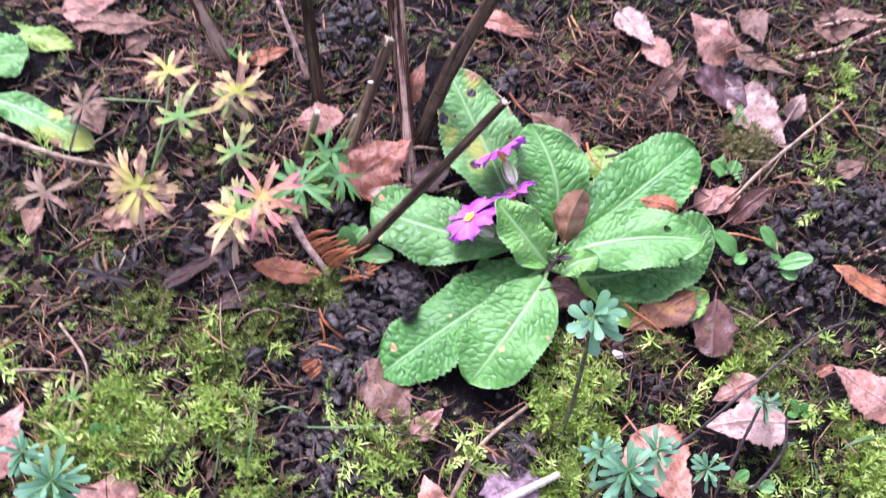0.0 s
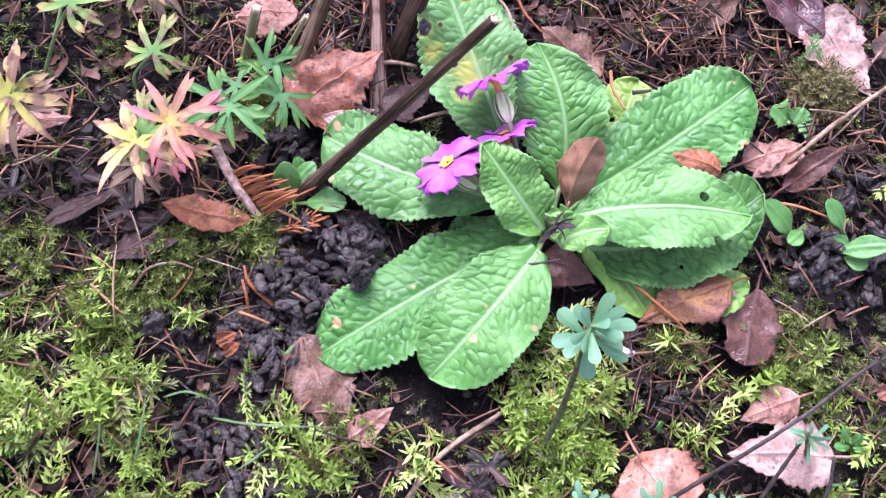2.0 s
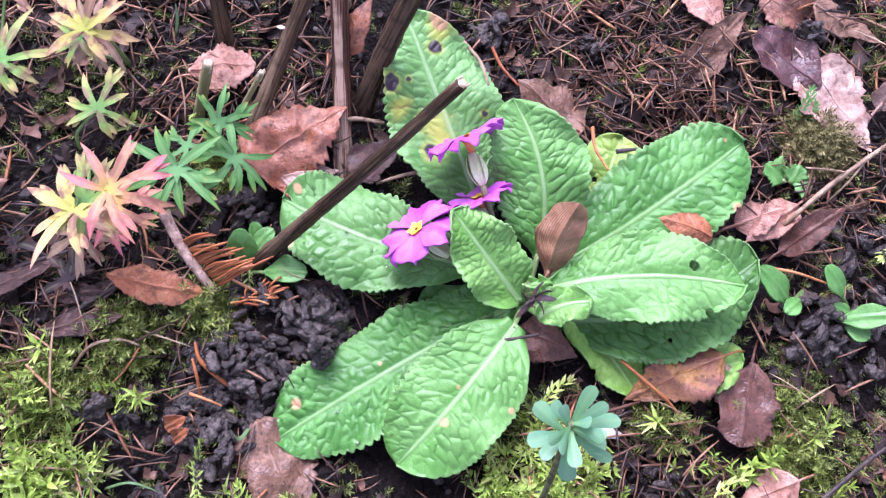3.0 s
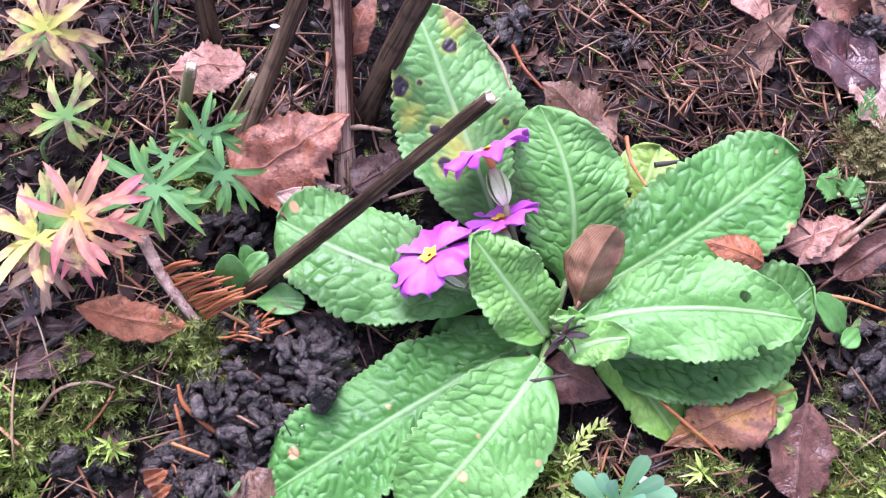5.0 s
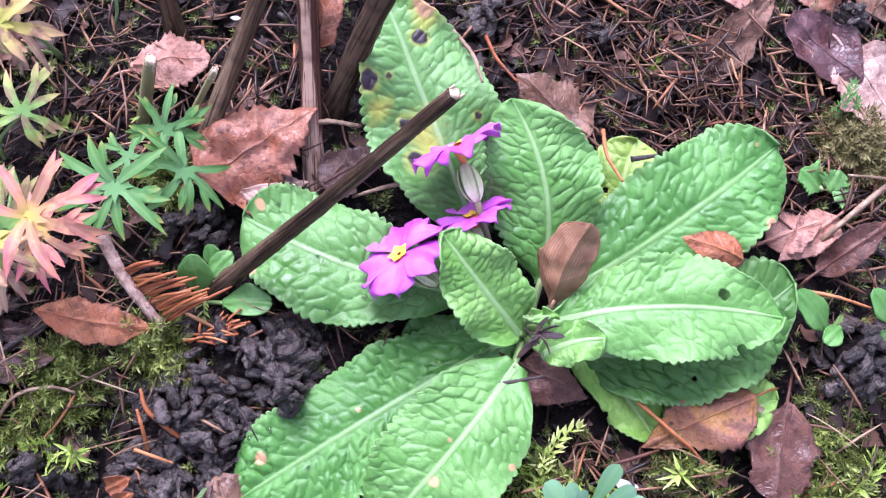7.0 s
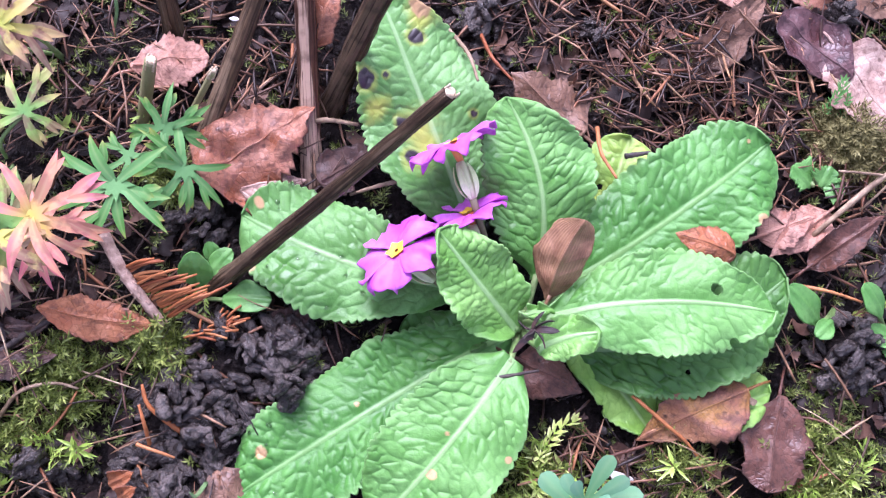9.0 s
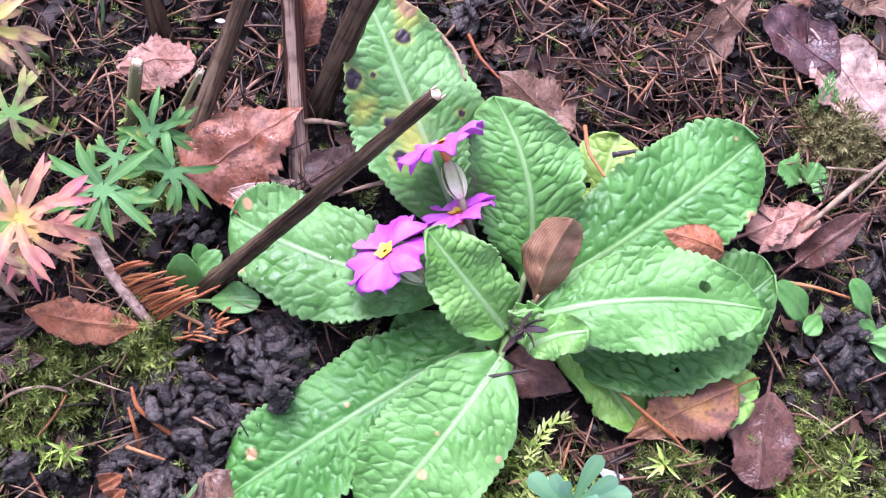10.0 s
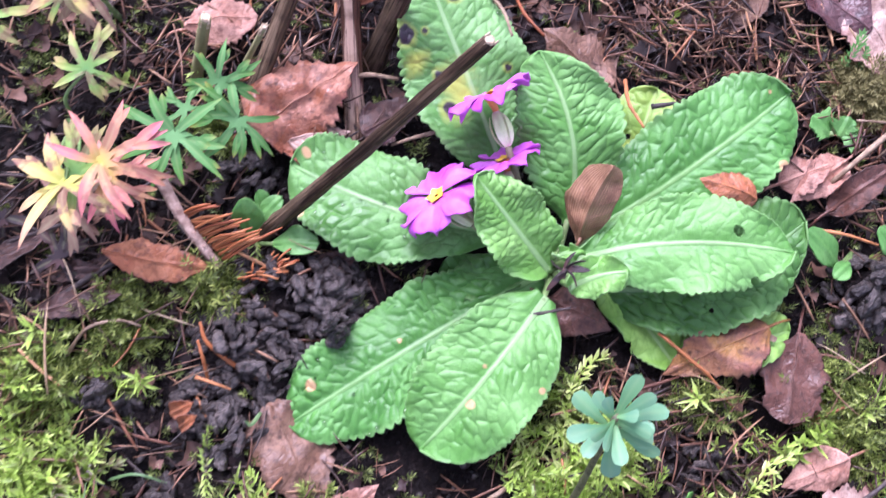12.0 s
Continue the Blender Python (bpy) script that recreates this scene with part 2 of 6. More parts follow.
def stalk_material(name, dark, mid, pale, peel):
    """Dead bark: streaks and cracks along the stalk, bare paler wood where it has peeled."""
    n = Nodes(name, 0.65, 0.15)
    streak = n.noise(900, 5, (1, 1, 0.03))
    c = n.mix(n.range(streak, 0.38, 0.62), dark, mid)
    c = n.mix(n.times(n.range(n.noise(300, 6, (1, 1, 0.06)), 0.47, 0.54), peel), c, pale)
    c = n.mix(n.range(n.noise(1500, 4, (1, 1, 0.02)), 0.55, 0.66, 0, 0.8), c, tuple(x * 0.5 for x in dark))
    c = n.mix(n.range(n.noise(130, 4), 0.50, 0.68, 0, 0.6), c, dark)
    n.bump(streak, 0.8, 0.0014)
    n.bump(n.noise(700, 4), 0.3, 0.0006)
    return n.done(c, n.range(n.noise(200, 3), 0.3, 0.7, 0.45, 0.8))


STALK = stalk_material("dry_stalk_dark", (0.020, 0.012, 0.008), (0.085, 0.052, 0.029), (0.20, 0.140, 0.085), 0.45)
STALK_GREY = stalk_material("dry_stalk_weathered", (0.034, 0.021, 0.013), (0.125, 0.078, 0.042), (0.30, 0.21, 0.13), 0.5)
STALK_BARE = stalk_material("dry_stalk_peeling", (0.045, 0.021, 0.015), (0.13, 0.062, 0.036), (0.54, 0.37, 0.26), 0.85)
STALK_GREEN = plain("old_green_stalk", (0.16, 0.15, 0.06), (0.30, 0.28, 0.13), 0.6, 260, 0.4, 0.0008, (1, 1, 0.08))
PITH = plain("cut_pith", (0.66, 0.55, 0.38), (0.40, 0.28, 0.17), 0.8, 500, 0.5)
PETIOLE = plain("green_petiole", (0.13, 0.24, 0.06), (0.24, 0.31, 0.12), 0.5, 200, 0.2)
SPURGE_STEM = plain("spurge_stem", (0.06, 0.055, 0.028), (0.16, 0.18, 0.075), 0.6, 300, 0.8, 0.001)
TWIG = plain("grey_twig", (0.27, 0.16, 0.115), (0.66, 0.47, 0.36), 0.7, 260, 0.8, 0.001)
TWIG_DARK = plain("dark_twig", (0.026, 0.018, 0.016), (0.085, 0.058, 0.048), 0.6, 300, 0.6)
STRAW = plain("pale_straw", (0.15, 0.092, 0.052), (0.40, 0.285, 0.18), 0.6, 240, 0.6)
STICK = plain("bleached_stick", (0.44, 0.36, 0.27), (0.64, 0.57, 0.47), 0.6, 200, 0.4)
GRASS = plain("grass_green", (0.085, 0.17, 0.055), (0.16, 0.26, 0.10), 0.5, 120, 0.2, sheer=0.1)
THROAT = plain("primrose_orange_throat", (0.62, 0.16, 0.05), (0.72, 0.30, 0.06), 0.5, 200, 0.1)
PETAL = plain("primrose_magenta", (0.57, 0.085, 0.60), (0.74, 0.22, 0.75), 0.5, 70, 0.2, 0.0005, sheer=0.22)
EYE = plain("primrose_yellow_eye", (0.80, 0.45, 0.03), (0.86, 0.60, 0.06), 0.5, 200, 0.1)
CALYX = plain("pale_calyx", (0.56, 0.62, 0.28), (0.84, 0.84, 0.60), 0.5, 60, 0.1, sheer=0.05)
FLOWER_STALK = plain("flower_stalk", (0.16, 0.13, 0.07), (0.24, 0.20, 0.12), 0.5, 200, 0.2)
def water_material():
    n = Nodes("water", 0.02, 0.5)
    n.b.inputs["Transmission Weight"].default_value = 1.0
    n.b.inputs["IOR"].default_value = 1.33
    return n.mat


WATER = water_material()
WHITE = plain("white_chip", (0.62, 0.58, 0.52), (0.78, 0.75, 0.70), 0.5, 150, 0.3)
SPRIG = varied("dead_conifer_needles", [(0.0, (0.24, 0.065, 0.022)), (0.5, (0.38, 0.12, 0.035)), (1.0, (0.46, 0.19, 0.07))])
NEEDLE_STOPS = [(0.0, (0.065, 0.024, 0.014)), (0.35, (0.15, 0.055, 0.026)), (0.6, (0.25, 0.095, 0.040)), (0.85, (0.40, 0.165, 0.062)), (1.0, (0.48, 0.27, 0.135))]
NEEDLE = varied("fallen_needle", NEEDLE_STOPS)
NEEDLES = varied("needle_litter", [(0.0, (0.016, 0.009, 0.007)), (0.3, (0.045, 0.021, 0.014)), (0.55, (0.10, 0.045, 0.026)), (0.8, (0.21, 0.096, 0.050)), (1.0, (0.44, 0.25, 0.14))], False, 0.42)
MOSS = varied("feather_moss", [(0.0, (0.050, 0.034, 0.016)), (0.22, (0.13, 0.105, 0.034)), (0.40, (0.22, 0.33, 0.045)), (0.66, (0.42, 0.60, 0.090)), (1.0, (0.74, 0.78, 0.30))], None, 0.36, 0.5, 0.22)
STRAWS = varied("straw_litter", [(0.0, (0.055, 0.032, 0.020)), (0.45, (0.17, 0.085, 0.045)), (0.8, (0.30, 0.19, 0.10)), (1.0, (0.46, 0.35, 0.22))], False, 0.5)
FLAKES = varied("rotten_leaf_scraps", [(0.0, (0.014, 0.009, 0.008)), (0.5, (0.036, 0.019, 0.016)), (0.75, (0.070, 0.036, 0.024)), (1.0, (0.20, 0.105, 0.070))], False, 0.55, 0.25)
MOSS_DARK = varied("cushion_moss", [(0.0, (0.045, 0.060, 0.012)), (0.5, (0.11, 0.15, 0.028)), (0.85, (0.24, 0.29, 0.065)), (1.0, (0.36, 0.40, 0.13))], False, 0.55, 0.4, 0.15)
MOSS_FINE = varied("fine_moss", [(0.0, (0.07, 0.095, 0.018)), (0.5, (0.18, 0.24, 0.040)), (1.0, (0.42, 0.48, 0.12))], False, 0.45, 0.4, 0.2)
MOSS_DRY = varied("dry_moss", [(0.0, (0.10, 0.09, 0.03)), (0.5, (0.19, 0.17, 0.06)), (1.0, (0.30, 0.27, 0.11))], False, 0.7, 0.3, 0.1)


def soil_material(name):
    n = Nodes(name, 0.8, 0.14)
    c = n.mix(n.range(n.noise(26, 5), 0.35, 0.65), (0.008, 0.0055, 0.005), (0.019, 0.0135, 0.012))
    c = n.mix(n.range(n.noise(190, 6), 0.45, 0.70), c, (0.007, 0.005, 0.005))
    c = n.mix(n.range(n.noise(520, 4), 0.60, 0.72, 0, 0.7), c, (0.055, 0.038, 0.031))
    n.bump(n.noise(1500, 5), 0.6, 0.0010)
    n.bump(n.noise(420, 6), 0.9, 0.0040)
    r = n.range(n.noise(260, 4), 0.35, 0.65, 0.5, 0.9)
    return n.done(c, r)


SOIL = soil_material("damp_soil")
CLODS = varied("soil_clods", [(0.0, (0.008, 0.006, 0.005)), (0.6, (0.020, 0.016, 0.014)), (0.9, (0.050, 0.040, 0.035)), (1.0, (0.10, 0.085, 0.075))], False, 0.5, 0.3)


def cast_material():
    n = Nodes("worm_cast_soil", 0.4, 0.5)
    c = n.ramp(n.chance(), [(0.0, (0.030, 0.022, 0.018)), (0.5, (0.058, 0.044, 0.037)), (1.0, (0.110, 0.088, 0.075))])
    c = n.mix(n.range(n.noise(5, 6), 0.48, 0.66), c, (0.011, 0.009, 0.009))
    n.bump(n.noise(15, 5), 0.7, 0.0006)
    n.bump(n.noise(5, 5), 0.8, 0.0016)
    return n.done(c, n.range(n.noise(4, 3), 0.3, 0.7, 0.24, 0.52))


CAST = cast_material()


# ---- building helpers ----
def mesh_data(name, verts, faces, material, uv=None, marks=None, flat=False):
    me = bpy.data.meshes.new(name)
    me.from_pydata([tuple(v) for v in np.asarray(verts, float).tolist()], [], faces)
    me.materials.append(material)
    for key, values in (marks or {}).items():
        a = me.attributes.new(key, "FLOAT", "POINT")
        a.data.foreach_set("value", np.asarray(values, np.float32).ravel())
    me.polygons.foreach_set("use_smooth", [not flat] * len(me.polygons))
    me.update()
    return me


def thing(name, at, label, category, group="", kind=""):
    ob = new(name)
    ob.empty_display_size = 0.01
    ob.location = at
    return tagged(ob, label, category, group, kind)


def origin(ob):
    p = np.zeros(3)
    while ob is not None:
        p += np.array(ob.location)
        ob = ob.parent
    return p


def put(name, parent, verts, faces, material, label="", marks=None, thick=0.0, at=None):
    """One mesh as a part of parent, its points given in the world."""
    base = origin(parent)
    loc = np.asarray(at, float) if at is not None else np.asarray(verts, float).mean(0)
    ob = new(name, mesh_data(name, np.asarray(verts, float) - loc, faces, material, marks=marks))
    ob.parent = parent
    ob.location = loc - base
    if label:
        tagged(ob, label)
    if thick:
        m = ob.modifiers.new("thickness", "SOLIDIFY")
        m.thickness, m.offset = thick, 0.0
    return ob


def grid_faces(nu, nv, drop=None):
    f = []
    for i in range(nu - 1):
        for j in range(nv - 1):
            if drop is not None and drop[i, j]:
                continue
            a = i * nv + j
            f.append((a, a + 1, a + nv + 1, a + nv))
    return f


def frame_of(base, tip, roll=0.0):
    """Along, side and normal of a leaf that runs from base to tip."""
    a = np.asarray(tip, float) - np.asarray(base, float)
    length = np.linalg.norm(a)
    a = a / length
    s = np.cross(a, (0, 0, 1))
    s = unit(s) if np.linalg.norm(s) > 1e-4 else np.array((1.0, 0, 0))
    n = np.cross(s, a)
    c, k = math.cos(radians(roll)), math.sin(radians(roll))
    return a, s * c + n * k, n * c - s * k, length


def tube(points, radii, sides=8, ribs=0.0, seed=0, caps=True):
    pts = np.asarray(points, float)
    rad = np.broadcast_to(np.asarray(radii, float), (len(pts),))
    rng = np.random.default_rng(seed)
    wob = 1 + ribs * rng.uniform(-1, 1, sides)
    t = np.gradient(pts, axis=0)
    ref = np.array((0.31, 0.77, 0.55)) if abs(unit(t.mean(0)) @ np.array((0.31, 0.77, 0.55))) < 0.9 else np.array((1.0, 0, 0))
    verts = []
    for p, d, r in zip(pts, t, rad):
        d = unit(d)
        x = unit(np.cross(d, ref))
        y = np.cross(d, x)
        for k in range(sides):
            w = 2 * math.pi * k / sides
            verts.append(p + r * wob[k] * (1 + ribs * 0.4 * rng.uniform(-1, 1)) * (math.cos(w) * x + math.sin(w) * y))
    n = len(pts)
    faces = [(i * sides + k, i * sides + (k + 1) % sides, (i + 1) * sides + (k + 1) % sides, (i + 1) * sides + k) for i in range(n - 1) for k in range(sides)]
    if caps:
        faces += [tuple(range(sides))[::-1], tuple((n - 1) * sides + k for k in range(sides))]
    return np.array(verts), faces


def curve(points, n=12):
    """A smooth line through the points."""
    p = np.asarray(points, float)
    if len(p) == 2:
        return p[0] + np.linspace(0, 1, n)[:, None] * (p[1] - p[0])
    q = np.vstack([2 * p[0] - p[1], p, 2 * p[-1] - p[-2]])
    out = []
    for k in range(len(p) - 1):
        a, b, c, d = q[k:k + 4]
        for t in np.linspace(0, 1, max(2, n // (len(p) - 1)), endpoint=(k == len(p) - 2)):
            out.append(0.5 * (2 * b + (c - a) * t + (2 * a - 5 * b + 4 * c - d) * t * t + (3 * b - a - 3 * c + d) * t ** 3))
    out = np.array(out)
    at = np.linspace(0, len(out) - 1, n)
    return np.stack([np.interp(at, np.arange(len(out)), out[:, k]) for k in range(3)], 1)


OBOVATE = ((0, .06, .14, .24, .38, .52, .66, .78, .87, .93, .97, .99, 1), (.09, .10, .20, .50, .76, .92, 1, .97, .86, .69, .46, .27, 0))
BROAD = ((0, .05, .12, .25, .4, .55, .7, .82, .9, .95, .98, 1), (.16, .34, .62, .86, .97, 1, .96, .85, .68, .50, .31, 0))
TAPER = ((0, .05, .12, .25, .4, .52, .66, .78, .87, .93, .975, 1), (.16, .34, .64, .90, 1, .99, .89, .74, .59, .45, .27, 0))
ELLIPSE = ((0, .05, .12, .22, .36, .5, .64, .78, .88, .94, .98, 1), (.10, .16, .44, .70, .92, 1, .98, .83, .61, .42, .20, 0))
OVATE = ((0, .03, .10, .2, .32, .45, .6, .74, .86, .95, 1), (.0, .38, .76, .96, 1, .93, .74, .50, .27, .09, 0))
LANCE = ((0, .08, .2, .35, .5, .65, .8, .92, 1), (.0, .42, .78, .98, 1, .90, .66, .33, 0))


def profile(shape, u):
    us, ws = shape
    w = np.interp(u, us, ws)
    k = max(3, len(u) // 28)
    pad = np.concatenate([np.full(k, w[0]), w, np.full(k, 0.0)])
    soft = np.convolve(pad, np.ones(2 * k + 1) / (2 * k + 1), "same")[k:-k]
    mask = smooth(0.80, 0.93, u)
    out = soft * (1 - mask) + w * mask
    out[-1] = 0
    return out


def primrose_blade(base, tip, width, shape=OBOVATE, bow=0.08, side=0.0, roll=0.0, cup=0.0, wave=0.0015, cell=0.0046, relief=0.00054,
                   seed=0, nu=190, nv=90, holes=(), spots=(), bites=(), yellows=()):
    """A wrinkled blade: bulging cells between sunken veins, a pale rib and a scalloped margin.
    holes, spots, bites and yellows are (u, v, radius in metres), v from -1 to 1 across."""
    rng = np.random.default_rng(seed)
    a, s, n, L = frame_of(base, tip, roll)
    u = np.linspace(0, 1, nu) ** 0.9
    u = u / u[-1]
    v = np.linspace(-1, 1, nv)
    v = np.sign(v) * np.abs(v) ** 0.9
    w = profile(shape, u) * width / 2
    U, V = np.meshgrid(u, v, indexing="ij")
    X = U * L
    teeth = np.abs(np.sin(math.pi * X / 0.0030 + np.where(V > 0, 0.6, 2.1) + 7.0 * vnoise(X, V * 0 + np.sign(V), 0.014, seed))) * (0.3 + 1.3 * vnoise(X, np.sign(V) * 7.3, 0.006, seed + 6))
    margin = 1 + smooth(0.86, 1.0, np.abs(V)) * (0.062 * (teeth - 0.5) + 0.15 * (vnoise(X, np.sign(V) * 3.1, 0.011, seed + 4) - 0.5)) * smooth(0.1, 0.3, U)
    Y = V * w[:, None] * margin
    # lateral veins run forward from the rib; the cells of the net stand in rows between them
    step = L / 8.0
    px = X - np.abs(Y) * 0.50 + 0.4 * step * (vnoise(X, Y, 0.018, seed + 9) - 0.5)
    q = px / step + np.where(Y > 0, 0.0, 0.35)
    lateral = np.abs(q - np.floor(q) - 0.5) * 2

    def net_of(across, along, jitter):
        """How far each point lies from the joint of two cells, in rows of that size."""
        ax, ay = (q * step / across), Y / along + 0.37 * np.floor(q * step / across)
        f1, f2 = np.full(X.shape, 9.0), np.full(X.shape, 9.0)
        for i in (-1, 0, 1):
            for j in (-1, 0, 1):
                cx, cy = np.floor(ax) + i, np.floor(ay) + j
                hx = np.sin(cx * 127.1 + cy * 311.7 + seed) * 43758.55
                hy = np.sin(cx * 269.5 + cy * 183.3 + seed) * 43758.55
                dd = np.hypot(cx + 0.5 + jitter * (hx - np.floor(hx) - 0.5) - ax, cy + 0.5 + jitter * (hy - np.floor(hy) - 0.5) - ay)
                f2 = np.minimum(f2, np.maximum(f1, dd))
                f1 = np.minimum(f1, dd)
        return f2 - f1

    coarse = net_of(step / max(1, round(step / cell)), cell * 1.15, 1.0)
    fine = net_of(cell * 0.5, cell * 0.5, 1.0)
    net = 0.93 * (1 - (1 - np.clip(coarse / 0.75, 0, 1)) ** 2.2) + 0.07 * (1 - (1 - np.clip(fine / 0.75, 0, 1)) ** 2)
    furrow = smooth(0.70, 1.0, lateral) * (0.35 + 0.65 * vnoise(X, Y, 0.012, seed + 41))
    rib_w = 0.00105 * (1.12 - U) + 0.00018
    rib = 1 - smooth(0.5, 1.0, np.abs(Y) / rib_w)
    calm = smooth(0.0, 0.004, np.abs(Y)) * smooth(1.0, 0.93, np.abs(V)) * smooth(0.02, 0.2, U)
    height = relief * calm * (net * 1.45 + 0.55 * (1 - furrow) - 1.1) * (0.35 + 1.3 * vnoise(X, Y, 0.017, seed + 31))
    height = height + rib * 0.0004 - 0.0010 * np.exp(-(Y / 0.003) ** 2)
    height = height + wave * np.sin(X / L * 15 + V * 2 + seed) * np.abs(V) ** 2 * 2 + wave * 2.2 * (vnoise(X, Y, 0.022, seed + 2) - 0.5)
    P = (np.asarray(base, float) + U[..., None] * L * a + (Y + side * L * 4 * U * (1 - U))[..., None] * s
         + (bow * L * 4 * U * (1 - U) + cup * np.abs(Y) ** 1.4 * 12 + height)[..., None] * n)
    vein = np.clip(smooth(0.40, 0.1, net) * 0.8 + smooth(0.88, 1.0, lateral) * 0.5, 0, 1) * (1 - rib)
    spot, halo, scar = np.zeros_like(U), np.zeros_like(U), np.zeros_like(U)
    drop = np.zeros((nu - 1, nv - 1), bool)

    def away(hu, hv):
        iu = np.argmin(np.abs(u - hu))
        return np.hypot(X - hu * L, Y - hv * w[iu]) * (0.45 + 1.1 * fnoise(X, Y, 0.0048, seed + 21))

    for hu, hv, r in spots:
        d = away(hu, hv)
        spot = np.maximum(spot, 1 - smooth(0.8 * r, 1.1 * r, d))
        halo = np.maximum(halo, 0.6 * (1 - smooth(1.0 * r, 2.0 * r, d)))
    for hu, hv, r in yellows:
        halo = np.maximum(halo, 0.9 * (1 - smooth(0.3 * r, 1.5 * r, away(hu, hv))))
    for hu, hv, r in bites:
        scar = np.maximum(scar, 1 - smooth(0.85 * r, 1.1 * r, away(hu, hv)))
    for hu, hv, r in holes:
        drop |= (away(hu, hv) < r)[:-1, :-1]
    marks = dict(rib=rib * smooth(1.0, 0.86, U), vein=vein, edge=np.abs(V), spot=spot, halo=halo, scar=scar)
    return P.reshape(-1, 3), grid_faces(nu, nv, drop), marks


def dry_blade(base, tip, width, shape=OVATE, bow=0.05, side=0.0, roll=0.0, cup=0.0, curl=0.0, crumple=0.0028, teeth=0.07, seed=0, nu=56, nv=36):
    """A fallen leaf: toothed margin, ribbed veins, curled and crumpled."""
    a, s, n, L = frame_of(base, tip, roll)
    u = np.linspace(0, 1, nu)
    v = np.linspace(-1, 1, nv)
    w = profile(shape, u) * width / 2
    U, V = np.meshgrid(u, v, indexing="ij")
    X = U * L
    saw = (X / 0.0032 + np.where(V > 0, 0.3, 0.8)) % 1.0
    big = (X / 0.0105 + np.where(V > 0, 0.1, 0.5)) % 1.0
    margin = 1 + smooth(0.8, 1, np.abs(V)) * (teeth * 1.6 * (saw - 0.5) + teeth * 2.0 * (big - 0.5) + 0.22 * (vnoise(X, np.sign(V) * 2.2, 0.009, seed) - 0.5) + 0.30 * (vnoise(X, np.sign(V) * 5.1, 0.004, seed + 17) - 0.5))
    Y = V * w[:, None] * margin
    q = (X - np.abs(Y) * 0.75) / (L / 6.5)
    fur = np.abs(q - np.floor(q) - 0.5) * 2
    vein = np.maximum(smooth(0.82, 1.0, fur) * 0.8, 1 - smooth(0.0004, 0.0011, np.abs(Y)))
    h = 0.0005 * vein + 0.006 * L / 0.04 * (vnoise(X, Y, 0.024, seed + 8) - 0.5) + crumple * 2 * (vnoise(X, Y, 0.013, seed + 3) - 0.5) + crumple * (vnoise(X, Y, 0.006, seed + 5) - 0.5)
    ang = curl * V * np.clip(w[:, None] / (width / 2), 0.3, 1)
    lift = np.where(np.abs(ang) > 1e-4, Y * np.tan(np.clip(np.abs(ang) / 2, 0, 1.1)) * np.sign(V) * np.sign(curl if curl else 1), 0)
    Yc = Y * np.cos(np.clip(np.abs(ang) * 0.6, 0, 1.3))
    P = (np.asarray(base, float) + U[..., None] * L * a + (Yc + side * L * 4 * U * (1 - U))[..., None] * s
         + (bow * L * 4 * U * (1 - U) + cup * np.abs(Y) + lift + h)[..., None] * n)
    return P.reshape(-1, 3), grid_faces(nu, nv), dict(vein=vein, edge=np.abs(V))


SHADE = []  # what lies flat and keeps moss from growing through it: base, tip, half width


def dead_leaf(base, tip, width, material, label, shape=OVATE, stalk=0.012, category="dead leaf", name="dead_leaf", **kw):
    """A fallen leaf lying on the bed, with its stalk."""
    t = thing(name, tuple(base), label, category, "fallen leaves")
    P, f, marks = dry_blade(base, tip, width, shape, **kw)
    SHADE.append((base, tip, width * 0.36, 0))
    put("blade", t, P, f, material, marks=marks, thick=0.0004)
    mid = P.reshape(-1, kw.get("nv", 36), 3)
    mid = ((mid[:, kw.get("nv", 36) // 2 - 1] + mid[:, kw.get("nv", 36) // 2]) / 2)[2:-3:3] + (0, 0, 0.0002)
    v, f = tube(mid, np.linspace(0.00055, 0.0002, len(mid)), 5)
    put("midrib", t, v, f, material)
    if stalk:
        a = unit(np.asarray(base, float) - np.asarray(tip, float))
        b = np.asarray(base, float)
        e = b + a * stalk + np.array((0.2, 0.1, 0)) * stalk
        e[2] = max(gz(e[0], e[1]) + 0.001, b[2] - 0.006)
        v, f = tube(curve([b - a * 0.003, b + a * stalk * 0.5 + (0, 0, 0.001), e], 7), np.linspace(0.0007, 0.0005, 7), 6)
        put("stalk", t, v, f, material)
    return t


LOBE = ((0, .1, .3, .45, .6, .75, .9, 1), (.5, .6, .85, 1, .92, .68, .32, 0))


DROP = None


def water_drop(at, size):
    """A bead of rain lying on a leaf."""
    global DROP
    if DROP is None:
        bm = bmesh.new()
        bmesh.ops.create_icosphere(bm, subdivisions=3, radius=0.5)
        DROP = bpy.data.meshes.new("water_drop")
        bm.to_mesh(DROP)
        bm.free()
        DROP.materials.append(WATER)
        DROP.polygons.foreach_set("use_smooth", [True] * len(DROP.polygons))
    ob = tagged(new("water_drop", DROP), "clear bead of rain on a primrose leaf", "water drop", "rain drops")
    ob.location = at
    ob.scale = (size, size * 0.9, size * 0.55)
    return ob


